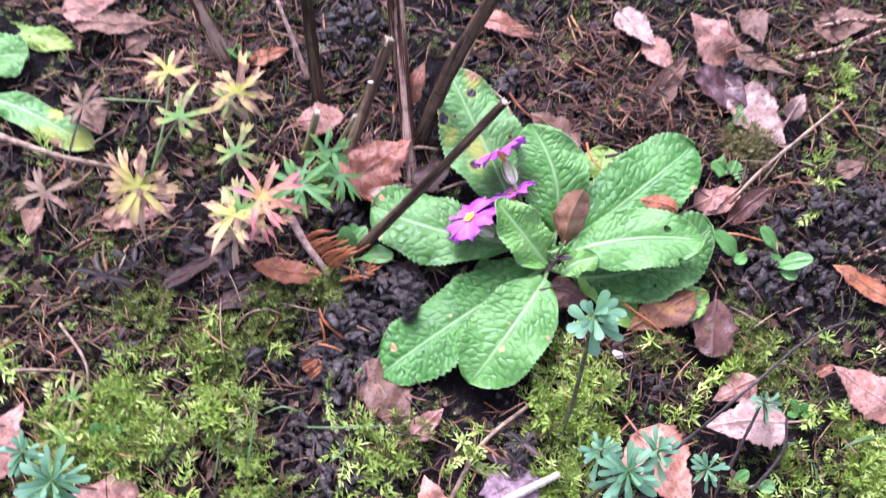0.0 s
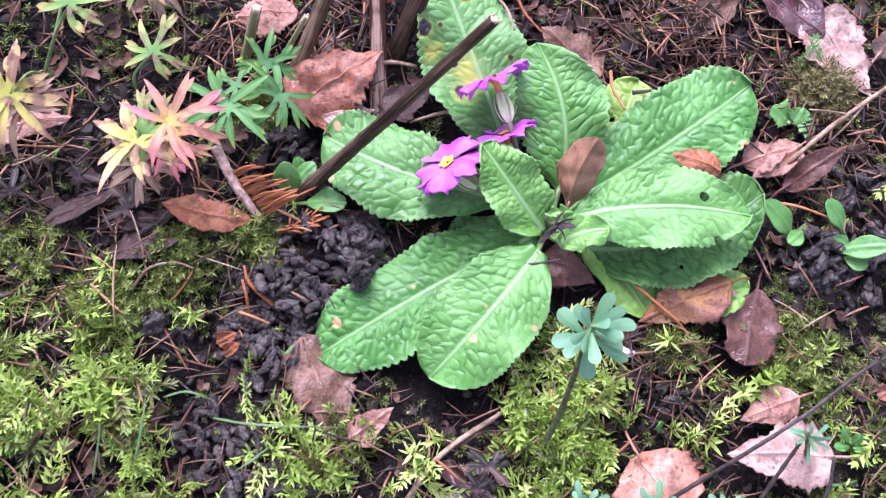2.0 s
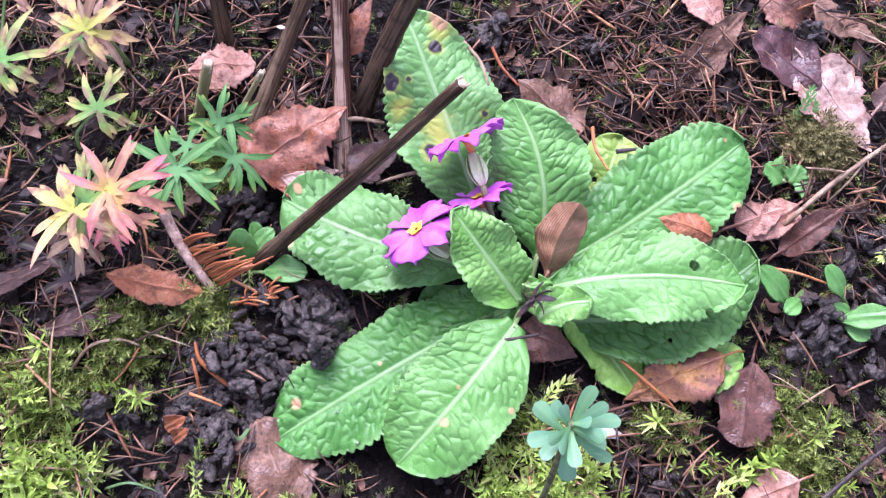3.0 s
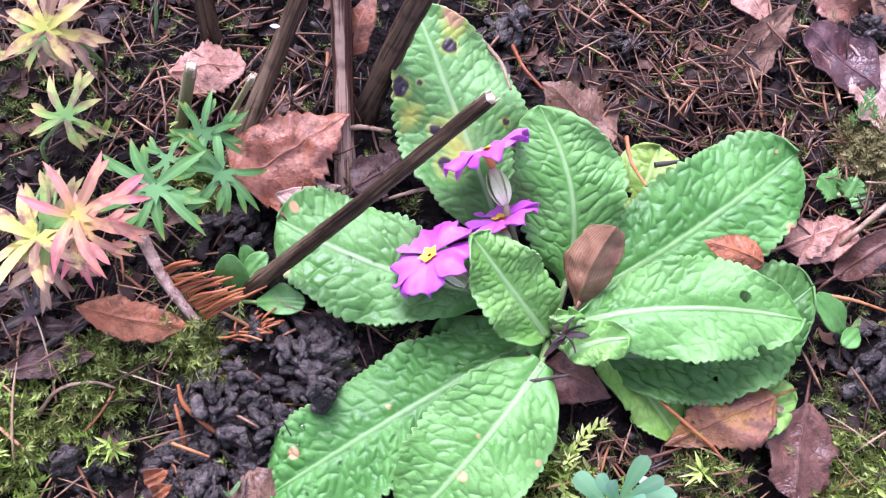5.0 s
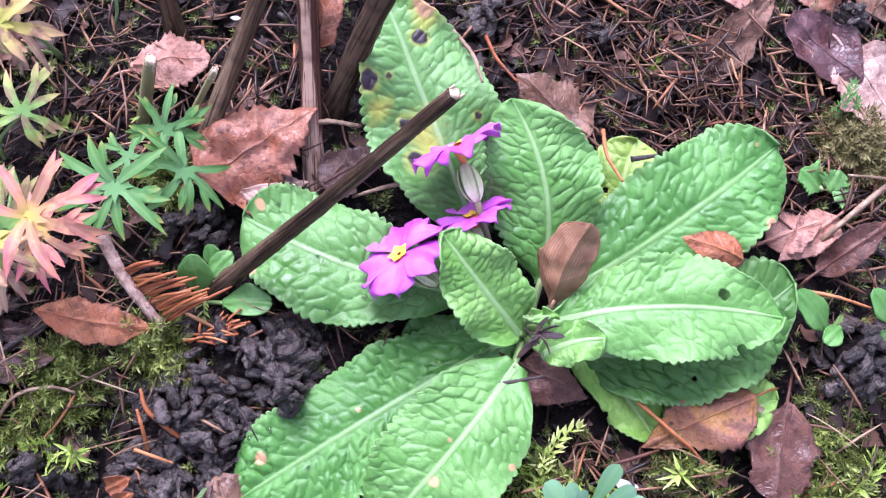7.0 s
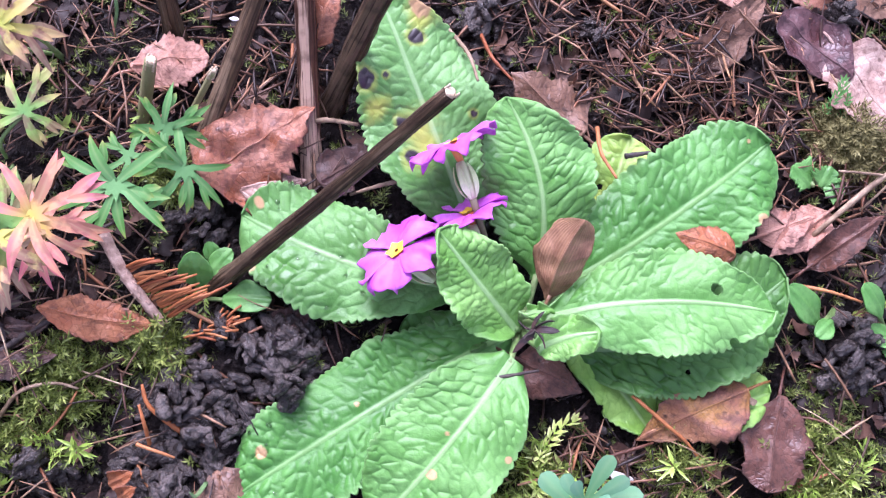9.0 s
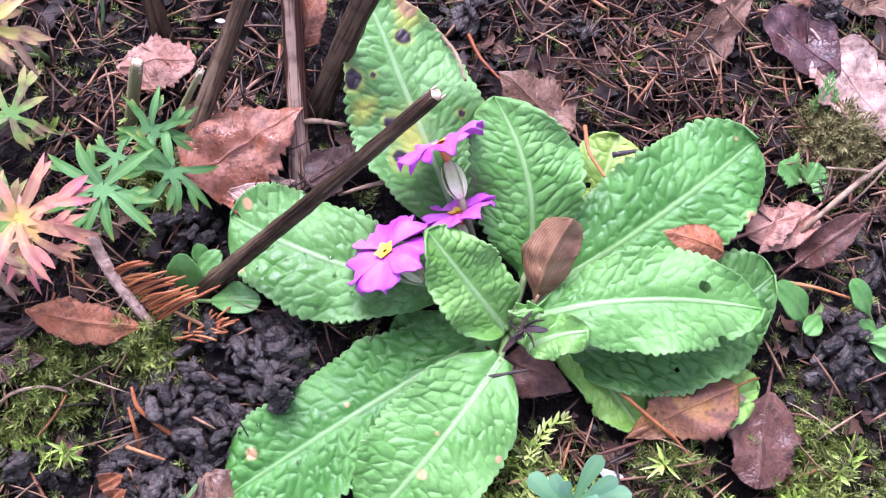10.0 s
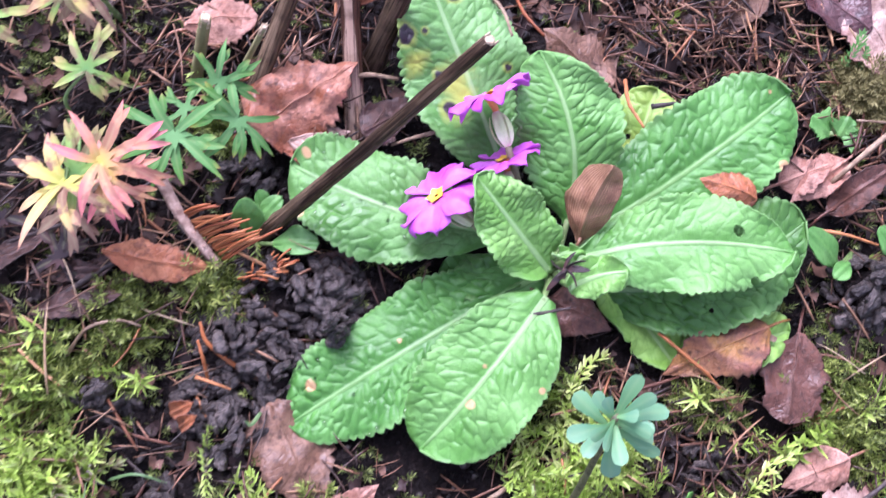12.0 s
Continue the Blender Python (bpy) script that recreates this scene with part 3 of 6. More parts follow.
def strip(base, tip, width, n=9, bow=0.0, side=0.0, fold=0.15, start=0.0, stop=1.0, shape=LANCE, up=(0, 0, 1)):
    """A narrow folded leaflet; returns points, faces and marks."""
    b, e = np.asarray(base, float), np.asarray(tip, float)
    L = np.linalg.norm(e - b)
    a = (e - b) / L
    s = unit(np.cross(a, np.asarray(up, float)))
    nn = np.cross(s, a)
    u = np.linspace(0, 1, n)
    w = np.interp(u, *shape) * width / 2
    pts, reach, rib = [], [], []
    for ui, wi in zip(u, w):
        c = b + a * L * ui + nn * bow * L * 4 * ui * (1 - ui) + s * side * L * 4 * ui * (1 - ui)
        for k in (-1, -0.45, 0, 0.45, 1):
            pts.append(c + s * wi * k + nn * abs(k) * wi * fold)
            reach.append(start + (stop - start) * ui)
            rib.append(1.0 if k == 0 else 0.0)
    return np.array(pts), grid_faces(n, 5), reach, rib


def gather(pieces):
    """Joins strips of one leaf into one mesh."""
    V, F, R, B = [], [], [], []
    for p, f, r, b in pieces:
        k = sum(len(x) for x in V)
        V.append(p)
        F += [tuple(i + k for i in q) for q in f]
        R += r
        B += b
    return np.vstack(V), F, dict(reach=R, rib=B)


def lobed_blade(centre, radius, face, turn=0.0, lobes=7, wide=0.125, droop=0.22, seed=0, forks=True):
    """A palmate leaf cut into narrow, forked lobes, facing along face."""
    rng = np.random.default_rng(seed)
    n = unit(np.asarray(face, float) + rng.normal(0, 0.16, 3))
    x = unit(np.cross((0.02, 1, 0.05), n))
    y = np.cross(n, x)
    c = np.asarray(centre, float)
    pieces = []
    gap = 310.0 / lobes
    if forks:
        ring, reach = [c + n * 0.03 * radius], [0.0]
        for k in range(lobes * 2 + 1):
            w = radians(turn + 90 - 155 + gap * 0.5 * k)
            q = radius * (0.28 if k % 2 else 0.15)
            ring.append(c + (math.cos(w) * x + math.sin(w) * y) * q + n * 0.045 * radius)
            reach.append(q / radius)
        pieces.append((np.array(ring), [(0, k, k + 1) for k in range(1, lobes * 2 + 1)], reach, [0.0] * len(ring)))
    for k in range(lobes):
        w = radians(turn + 90 - 155 + gap * (k + 0.5) + rng.uniform(-7, 7))
        d = math.cos(w) * x + math.sin(w) * y
        r = radius * rng.uniform(0.78, 1.12) * (1.0 - 0.2 * abs(k - (lobes - 1) / 2) / lobes * 2)
        dip = -n * droop * r * rng.uniform(-0.3, 2.2) + n * 0.10 * r
        bend = rng.uniform(-0.07, 0.07)
        pieces.append(strip(c, c + d * r + dip, wide * radius * rng.uniform(0.85, 1.15), 12, rng.uniform(0.02, 0.16), bend, 0.18, 0, rng.uniform(0.85, 1), up=n, shape=LOBE))
        if forks:
            for sgn in (-1, 1):
                if rng.random() < 0.35:
                    continue
                w2 = w + sgn * radians(rng.uniform(14, 24))
                d2 = math.cos(w2) * x + math.sin(w2) * y
                cut = rng.uniform(0.30, 0.52)
                st = c + d * r * cut + dip * cut * 0.6 + n * 0.02 * r
                en = st + d2 * r * rng.uniform(0.34, 0.58) + dip * 0.5 * rng.uniform(0, 1.2)
                pieces.append(strip(st, en, wide * radius * rng.uniform(0.7, 0.98), 10, 0.06, 0, 0.18, cut, 0.98, up=n))
    return gather(pieces)


def geranium(name, label, root, leaves, material_stalk=None, group="geraniums"):
    """leaves: rows of (centre, radius, facing, turn, material, lobes, label)."""
    root = np.asarray(root, float)
    t = thing(name, tuple(root), label, "geranium", group)
    for i, (c, r, face, turn, material, lobes, text) in enumerate(leaves):
        c = np.asarray(c, float)
        dry = material is GER_DEAD
        green = material is GER_GREEN
        V, F, marks = lobed_blade(c, r, face, turn, lobes if green else min(lobes, 7), 0.22 if dry else 0.15 if green else 0.165, 1.1 if dry else 0.22, int(abs(c[0]) * 9000 + i))
        leaf = put("leaf", t, V, F, material, text, marks, at=c)
        mid = (root + c) / 2 + np.array((0.003 * math.sin(i * 2.1), 0.003 * math.cos(i * 1.7), 0.004))
        v, f = tube(curve([root + (0.002 * math.cos(i), 0.002 * math.sin(i), -0.002), mid, c - unit(face) * 0.0006], 12), np.linspace(0.0008, 0.0006, 12), 6)
        put("leaf_stalk", t, v, f, material_stalk or PETIOLE)
    return t


def rosette(name, label, root, centre, radius, count, material, stem, face=(0, -0.25, 1), wide=0.27, seed=0, category="spurge"):
    """A stem with a whorl of blunt, spoon-shaped leaves at its tip, each a part."""
    rng = np.random.default_rng(seed)
    root, c = np.asarray(root, float), np.asarray(centre, float)
    t = thing(name, tuple(root), label, category, "spurge seedlings")
    line = curve([root - (0, 0, 0.003), (root * 0.6 + c * 0.4) + (0.002, 0.003, 0), c], 16)
    v, f = tube(line, np.linspace(0.0015, 0.0010, len(line)), 8, 0.15, seed)
    put("stem", t, v, f, stem)
    n = unit(face)
    x = unit(np.cross((0.02, 1, 0.05), n))
    y = np.cross(n, x)
    spoon = ((0, .15, .4, .6, .78, .88, .94, .98, 1), (.22, .3, .55, .85, 1, .93, .74, .42, 0))
    for k in range(count):
        ring = k / count
        w = k * 2.39996 + rng.uniform(-0.5, 0.5)
        rise = 0.85 * ring ** 1.6 - 0.18 * (1 - ring) + rng.uniform(-0.28, 0.28)
        r = radius * (1.0 - 0.55 * ring ** 2) * rng.uniform(0.66, 1.08)
        d = unit(math.cos(w) * x + math.sin(w) * y + n * rise)
        st = c - unit(c - line[-4]) * 0.010 * (1 - ring) ** 1.5
        broad = radius * wide * (1 - 0.35 * ring) * rng.uniform(0.8, 1.15)
        p, fc, reach, rib = strip(st, st + d * r, broad, 22, rng.uniform(-0.02, 0.12), rng.uniform(-.06, .06), rng.uniform(-0.25, 0.2), 0, 1, spoon, up=unit(n + rng.normal(0, 0.25, 3)) if rise < 0.7 else x)
        put("leaf", t, p, fc, material, marks=dict(reach=reach, rib=[b * 0.5 for b in rib]), at=st)
    return t


def cut_stalk(base, top, radius, material, label, bend=0.0, seed=0, end=True, taper=0.85, sides=14):
    """A dead stalk, cut off, with its pale pith."""
    b, e = np.asarray(base, float), np.asarray(top, float)
    t = thing("cut_stalk", tuple(b), label, "plant stalk", "cut stalks")
    d = unit(e - b)
    mid = (b + e) / 2 + np.array((bend, 0, abs(bend) * 0.5))
    line = curve([b - d * 0.006, mid, e], 26)
    rng = np.random.default_rng(seed)
    r = radius * np.linspace(1.0, taper, len(line)) * (1 + 0.05 * rng.uniform(-1, 1, len(line)))
    r[:4] *= (1.35, 1.22, 1.12, 1.05)
    v, f = tube(line, r, sides, 0.10, seed)
    # stalks stand along their own length so that the grain follows them
    base_o = np.array(t.location)
    q = Vector(d).to_track_quat("Z", "Y")
    inv = np.array(q.to_matrix()).T
    ob = new("stalk", mesh_data("stalk", (v - base_o) @ inv.T, f, material))
    ob.parent = t
    ob.rotation_mode = "QUATERNION"
    ob.rotation_quaternion = q
    if end:
        vv, ff = tube([e - d * 0.0008, e + d * 0.0006, e + d * 0.0008], [r[-1] * 0.86, r[-1] * 0.80, r[-1] * 0.4], sides, 0.12, seed + 1)
        put("cut_end", t, vv, ff, PITH, "pale cut pith")
        # splinters round the rim
        for k in range(5):
            w = rng.uniform(0, 6.28)
            x = unit(np.cross(d, (0.3, 0.2, 0.9)))
            y = np.cross(d, x)
            o = e + (math.cos(w) * x + math.sin(w) * y) * r[-1] * 0.85
            vv, ff = tube([o - d * 0.004, o + d * rng.uniform(0.0005, 0.002)], [0.0007, 0.0003], 5)
            put("splinter", t, vv, ff, PITH)
    return t


def twig(name, points, radius, material, label, category="twig", forks=(), scales=0, seed=0, taper=0.6):
    """A bent twig; forks are (share of its length, end point)."""
    line = curve(points, 22)
    t = thing(name, tuple(line[0]), label, category, "twigs")
    rng = np.random.default_rng(seed)
    r = radius * np.linspace(1, taper, len(line)) * (1 + 0.12 * rng.uniform(-1, 1, len(line)))
    v, f = tube(line, r, 8, 0.15, seed)
    main = put("stem", t, v, f, material)
    for share, end in forks:
        st = line[int(share * (len(line) - 1))]
        e = np.asarray(end, float)
        v, f = tube(curve([st, (st + e) / 2 + (0.001, 0, 0.001), e], 8), np.linspace(radius * 0.55, radius * 0.4, 8), 6, 0.1, seed)
        put("fork", t, v, f, material)
    for k in range(scales):
        i = rng.integers(1, len(line) - 1)
        d = unit(line[i + 1] - line[i - 1])
        o = unit(np.cross(d, rng.normal(size=3)))
        p = line[i] + o * r[i] * 0.8
        v, f = tube([p, p + o * radius * 0.5 + d * radius * 0.9], [radius * 0.34, radius * 0.1], 5)
        put("bud_scale", t, v, f, material)
    return t


def primrose_flower(parent, centre, normal, radius, spin=0.0, seed=0):
    """Five notched petals round a yellow eye."""
    rng = np.random.default_rng(seed)
    c, n = np.asarray(centre, float), unit(normal)
    x = unit(np.cross((0.1, 0.9, 0.3), n))
    y = np.cross(n, x)
    flower = put("flower", parent, *tube([c - n * 0.0065, c - n * 0.002, c + n * 0.0006], [0.0011, 0.0016, 0.0026], 12, caps=False), THROAT, "magenta primrose flower with a yellow eye", at=c)
    nu, nv = 18, 15
    U, V = np.meshgrid(np.linspace(0, 1, nu), np.linspace(-1, 1, nv), indexing="ij")
    for k in range(5):
        w = radians(spin + 72 * k)
        d, s = math.cos(w) * x + math.sin(w) * y, -math.sin(w) * x + math.cos(w) * y
        half = radius * np.interp(U, (0, .15, .4, .65, .85, 1), (.08, .16, .38, .54, .56, .42))
        reach = radius * (0.10 + 0.90 * U * (1 - 0.20 * np.exp(-(V / 0.28) ** 2) * U ** 3 - 0.12 * np.abs(V) ** 3 * U ** 2))
        lift = radius * (0.10 * np.sin(U * 2.2 + rng.uniform(-.4, .4)) - 0.16 * U ** 2 * rng.uniform(0.2, 1.6) + 0.10 * rng.uniform(-1, 1) * V * U
                         - 0.05 * np.exp(-(V / 0.15) ** 2) * U + 0.11 * np.sin(V * 5 + k) * U + 0.05 * np.sin(V * 11 + U * 7 + 2 * k) * U ** 2)
        P = c + reach[..., None] * d + (V * half)[..., None] * s + lift[..., None] * n
        petal = put("petal", flower, P.reshape(-1, 3), grid_faces(nu, nv), PETAL, thick=0.0003, at=c)
        # the yellow star of the eye
        Ue, Ve = np.meshgrid(np.linspace(0, 1, 7), np.linspace(-1, 1, 7), indexing="ij")
        half = radius * 0.10 * np.interp(Ue, (0, .5, 1), (.8, 1, 0.1))
        pe = c + (radius * (0.04 + 0.20 * Ue))[..., None] * d + (Ve * half)[..., None] * s + (radius * (0.10 * np.sin(0.10 + Ue * 0.6) + 0.030))[..., None] * n
        put("eye_mark", flower, pe.reshape(-1, 3), grid_faces(7, 7), EYE, "yellow eye", at=c)
    return flower


# ---- small pieces: pellets, crumbs, needles and moss ----
def pellet_mesh(seed):
    """A crumbly pellet of cast soil, one unit long."""
    rng = np.random.default_rng(seed)
    n, m = 12, 13
    verts = []
    bend = rng.uniform(-0.6, 0.6)
    off = Vector(rng.uniform(-9, 9, 3))
    for i in range(n):
        t = i / (n - 1)
        r = 0.36 * math.sin(math.pi * (0.06 + 0.88 * t)) ** 0.5
        for k in range(m):
            w = 2 * math.pi * k / m
            p = Vector((t - 0.5, r * math.cos(w), r * math.sin(w) * 0.9))
            q = 0.95 + 0.60 * noise.noise(p * 2.8 + off) + 0.75 * (0.32 - abs(noise.noise(p * 4.6 + off))) + 0.22 * noise.noise(p * 9 + off)
            verts.append((p.x * (0.8 + 0.2 * q), p.y * q + bend * (t - 0.5) ** 2, p.z * q))
    faces = [(i * m + k, i * m + (k + 1) % m, (i + 1) * m + (k + 1) % m, (i + 1) * m + k) for i in range(n - 1) for k in range(m)]
    faces += [tuple(range(m))[::-1], tuple((n - 1) * m + k for k in range(m))]
    return mesh_data("pellet", verts, faces, CAST)


PELLETS = [pellet_mesh(60 + k) for k in range(14)]


def worm_cast(x, y, radius, height, count, label, size=0.0078, seed=0, stretch=1.0, turn=0.0):
    """A heap of rounded soil pellets left by earthworms."""
    rng = np.random.default_rng(seed)
    z0 = gz(x, y)
    t = thing("worm_cast", (x, y, z0), label, "worm cast", "worm casts")
    ct, st = math.cos(radians(turn)), math.sin(radians(turn))
    nr, na = 9, 26
    verts = []
    for i in range(nr):
        r = i / (nr - 1)
        for k in range(na):
            w = 2 * math.pi * k / na
            a, b = r * radius * stretch * math.cos(w), r * radius * math.sin(w)
            px, py = x + a * ct - b * st, y + a * st + b * ct
            h = height * 0.5 * (1 - r * r) * (0.6 + 0.8 * float(vnoise(px, py, 0.008, seed)))
            verts.append((px, py, gz(px, py) + h - 0.002 * r))
    faces = [(i * na + k, i * na + (k + 1) % na, (i + 1) * na + (k + 1) % na, (i + 1) * na + k) for i in range(nr - 1) for k in range(na)]
    put("mound", t, verts, faces, SOIL, at=(x, y, z0))
    for k in range(int(count * 1.45)):
        r = math.sqrt(rng.random()) * 1.05
        w = rng.uniform(0, 6.283)
        a, b = r * radius * stretch * math.cos(w), r * radius * math.sin(w)
        px, py = x + a * ct - b * st, y + a * st + b * ct
        h = height * 1.25 * (1 - r * r) * (0.4 + 1.1 * float(vnoise(px, py, 0.010, seed)))
        s = size * (0.32 + 1.0 * rng.random() ** 1.6)
        ob = new("pellet", PELLETS[int(rng.integers(len(PELLETS)))])
        ob.parent = t
        ob.location = (px - x, py - y, gz(px, py) + h * rng.uniform(0.75, 1.0) - z0)
        ob.rotation_euler = (rng.uniform(0, 6.28), rng.uniform(-0.4, 0.4), 4 * float(vnoise(px, py, 0.012, seed + 3)) + rng.uniform(-0.9, 0.9))
        ob.scale = (s, s * rng.uniform(0.5, 0.85), s * rng.uniform(0.5, 0.8))
    return t


def needle_mesh(seed, length, wide, material):
    rng = np.random.default_rng(seed)
    n = 5
    x = np.linspace(-0.5, 0.5, n) * length
    b1, b2 = rng.uniform(-0.06, 0.06), rng.uniform(-0.02, 0.04)
    pts = np.stack([x, b1 * length * (4 * (x / length) ** 2), -b2 * length * (4 * (x / length) ** 2)], 1)
    v, f = tube(pts, wide / 2 * np.array((0.7, 1, 1, 0.9, 0.25)), 4)
    return mesh_data("pine_needle", v, f, material)


def scatter_mesh(name, templates, spots, material, label, category):
    """Many small pieces in one mesh. spots: place, turn matrix and size of each piece, and which template it is."""
    V, F, T, k = [], [], [], 0
    tone = np.random.default_rng(len(spots))
    for which, place, turn, size in spots:
        tv, tf = templates[which][:2]
        V.append(tv @ (turn.T * size) + place)
        F.append(tf + k)
        k += len(tv)
        if len(templates[which]) > 2:
            tint = 0.52 * tone.random() + 0.30 * float(vnoise(place[0], place[1], 0.022, 91))
            T.append(np.clip(tint + 0.40 * templates[which][2] - 0.08, 0, 1))
    V, F = np.vstack(V), np.vstack(F)
    me = bpy.data.meshes.new(name)
    me.vertices.add(len(V))
    me.vertices.foreach_set("co", V.astype(np.float32).ravel())
    me.loops.add(F.size)
    me.loops.foreach_set("vertex_index", F.astype(np.int32).ravel())
    me.polygons.add(len(F))
    me.polygons.foreach_set("loop_start", np.arange(0, F.size, 3, dtype=np.int32))
    me.update(calc_edges=True)
    me.polygons.foreach_set("use_smooth", [True] * len(F))
    me.materials.append(material)
    if T:
        me.attributes.new("tone", "FLOAT", "POINT").data.foreach_set("value", np.concatenate(T).astype(np.float32))
    me.validate()
    return tagged(new(name, me), label, category, kind="stuff")


def triangles(verts, faces):
    f = []
    for q in faces:
        for k in range(1, len(q) - 1):
            f.append((q[0], q[k], q[k + 1]))
    return np.asarray(verts, float), np.array(f, int)


def turned(rng, tilt, heading=None):
    e = Euler((rng.uniform(-tilt, tilt), rng.uniform(-tilt, tilt), rng.uniform(0, 6.283) if heading is None else heading))
    return np.array(e.to_matrix())


def moss_leaflet(V, F, T, b, d, w, up, low=0.0):
    """A blunt, keeled leaflet; T grows from its foot to its tip."""
    k = len(V)
    side = unit(np.cross(d, up)) * w
    keel = unit(np.cross(side, d)) * w * 0.45
    V.extend([b, b + d * 0.36 + side + keel, b + d * 0.74 + side * 0.55 + keel * 0.6, b + d, b + d * 0.74 - side * 0.55 + keel * 0.6, b + d * 0.36 - side + keel, b + d * 0.5])
    T.extend([low, low + 0.5 * (1 - low), low + 0.8 * (1 - low), 1.0, low + 0.8 * (1 - low), low + 0.5 * (1 - low), low + 0.4 * (1 - low)])
    F.extend([(k + i, k + (i + 1) % 6, k + 6) for i in range(6)])


def frond_template(seed, pairs=7):
    """A shoot of feather moss, one unit long: blunt leaflets along an arching stem, the lower ones forked."""
    rng = np.random.default_rng(seed)
    V, F, T = [], [], []
    up = np.array((0, 0, 1.0))
    arch = rng.uniform(0.1, 0.5)

    def stem(t):
        return np.array((t, 0.07 * math.sin(3 * t + seed), arch * math.sin(t * 2.2)))

    for i in range(pairs):
        t = (i + 0.4) / pairs
        p = stem(t)
        size = (0.25 * math.sin(math.pi * (0.22 + 0.62 * t)) + 0.06) * rng.uniform(0.7, 1.2)
        for sg in (-1, 1):
            w = radians(58 - 26 * t + rng.uniform(-18, 18)) * sg
            d = np.array((math.cos(w), math.sin(w), rng.uniform(-0.15, 0.6))) * size
            moss_leaflet(V, F, T, p, d, 0.040 * rng.uniform(0.5, 1.3), up, 0.15)
            if rng.random() < 0.95 - 0.4 * t:
                w2 = w - sg * rng.uniform(0.5, 0.9)
                moss_leaflet(V, F, T, p + d * 0.35, np.array((math.cos(w2), math.sin(w2), rng.uniform(0, 0.6))) * size * 0.75, 0.026, up, 0.3)
        k = len(V)
        q = stem(t + 1 / pairs)
        V.extend([p + (0, 0.018, 0), p - (0, 0.018, 0), q])
        T.extend([0.05, 0.05, 0.05])
        F.append((k, k + 1, k + 2))
    moss_leaflet(V, F, T, stem(0.92), np.array((0.22, 0, 0.08)), 0.034, up, 0.5)
    return np.array(V), np.array(F, int), np.array(T)


def star_template(seed, leaves=11):
    """A bright shoot tip of moss seen from above: blunt leaflets spreading like a star."""
    rng = np.random.default_rng(seed)
    V, F, T = [], [], []
    for i in range(leaves):
        t = i / leaves
        w = i * 2.4 + rng.uniform(-.35, .35)
        p = np.array((0, 0, t * 0.5))
        d = np.array((math.cos(w), math.sin(w), rng.uniform(0.0, 0.5) + 0.9 * t * t)) * (0.62 - 0.32 * t) * rng.uniform(0.6, 1.25)
        moss_leaflet(V, F, T, p, d, 0.070 * rng.uniform(0.5, 1.3), np.array((0, 0, 1.0)), 0.3 * t)
    return np.array(V), np.array(F, int), np.array(T)


def tuft_template(seed, leaves=20):
    """An upright shoot of moss with spreading points, one unit high."""
    rng = np.random.default_rng(seed)
    V, F = [], []
    for i in range(leaves):
        t = i / leaves
        w = i * 2.4 + rng.uniform(-.3, .3)
        p = np.array((0, 0, t * 0.85))
        d = np.array((math.cos(w), math.sin(w), 0.35 + 0.9 * t))
        d = d / np.linalg.norm(d) * (0.42 - 0.14 * t)
        s = unit(np.cross(d, (0, 0, 1.0))) * 0.036
        k = len(V)
        V.extend([p, p + d * 0.45 + s, p + d, p + d * 0.45 - s])
        F.extend([(k, k + 1, k + 2), (k, k + 2, k + 3)])
    return np.array(V), np.array(F, int)


def flake_template(seed):
    """A curled scrap of rotten leaf, one unit wide."""
    rng = np.random.default_rng(seed)
    n = 4
    g = np.linspace(-0.5, 0.5, n)
    V = []
    for i in range(n):
        for j in range(n):
            edge = i in (0, n - 1) or j in (0, n - 1)
            V.append((g[i] + rng.uniform(-.14, .14) * edge, g[j] * 0.7 + rng.uniform(-.14, .14) * edge, 0.5 * g[i] ** 2 * rng.uniform(0.4, 1.4) + rng.uniform(-.08, .08)))
    return triangles(V, grid_faces(n, n))


def crumb_template(seed):
    bm = bmesh.new()
    bmesh.ops.create_icosphere(bm, subdivisions=1, radius=0.5)
    rng = np.random.default_rng(seed)
    v = np.array([x.co[:] for x in bm.verts])
    v = v * (1 + 0.45 * rng.uniform(-1, 1, (len(v), 1))) * (1, rng.uniform(0.6, 1), rng.uniform(0.5, 0.9))
    f = np.array([[x.index for x in p.verts] for p in bm.faces], int)
    bm.free()
    return v, f


# ---- the bed of soil ----
def spaced(lo, hi, step, reach):
    """Close steps in the near bed, wider and wider ones out to the horizon."""
    mid = np.arange(lo, hi + step / 2, step)
    outer, d = [], step
    while sum(outer) < reach:
        d *= 1.22
        outer.append(d)
    far = np.cumsum(outer)
    return np.concatenate([lo - far[::-1], mid, hi + far])


gx, gy = spaced(-0.42, 0.28, 0.002, 60), spaced(-0.26, 0.32, 0.002, 60)
X, Y = np.meshgrid(gx, gy, indexing="ij")
P = np.stack([X, Y, ground_height(X, Y)], -1).reshape(-1, 3)
tagged(new("ground", mesh_data("ground", P, grid_faces(len(gx), len(gy)), SOIL)), "dark damp crumbly garden soil", "ground", kind="structure")


# ---- the primrose ----
primrose = thing("primrose", (-0.0052, 0.0023, 0.0120), "green primrose with wrinkled leaves and magenta flowers", "primrose")


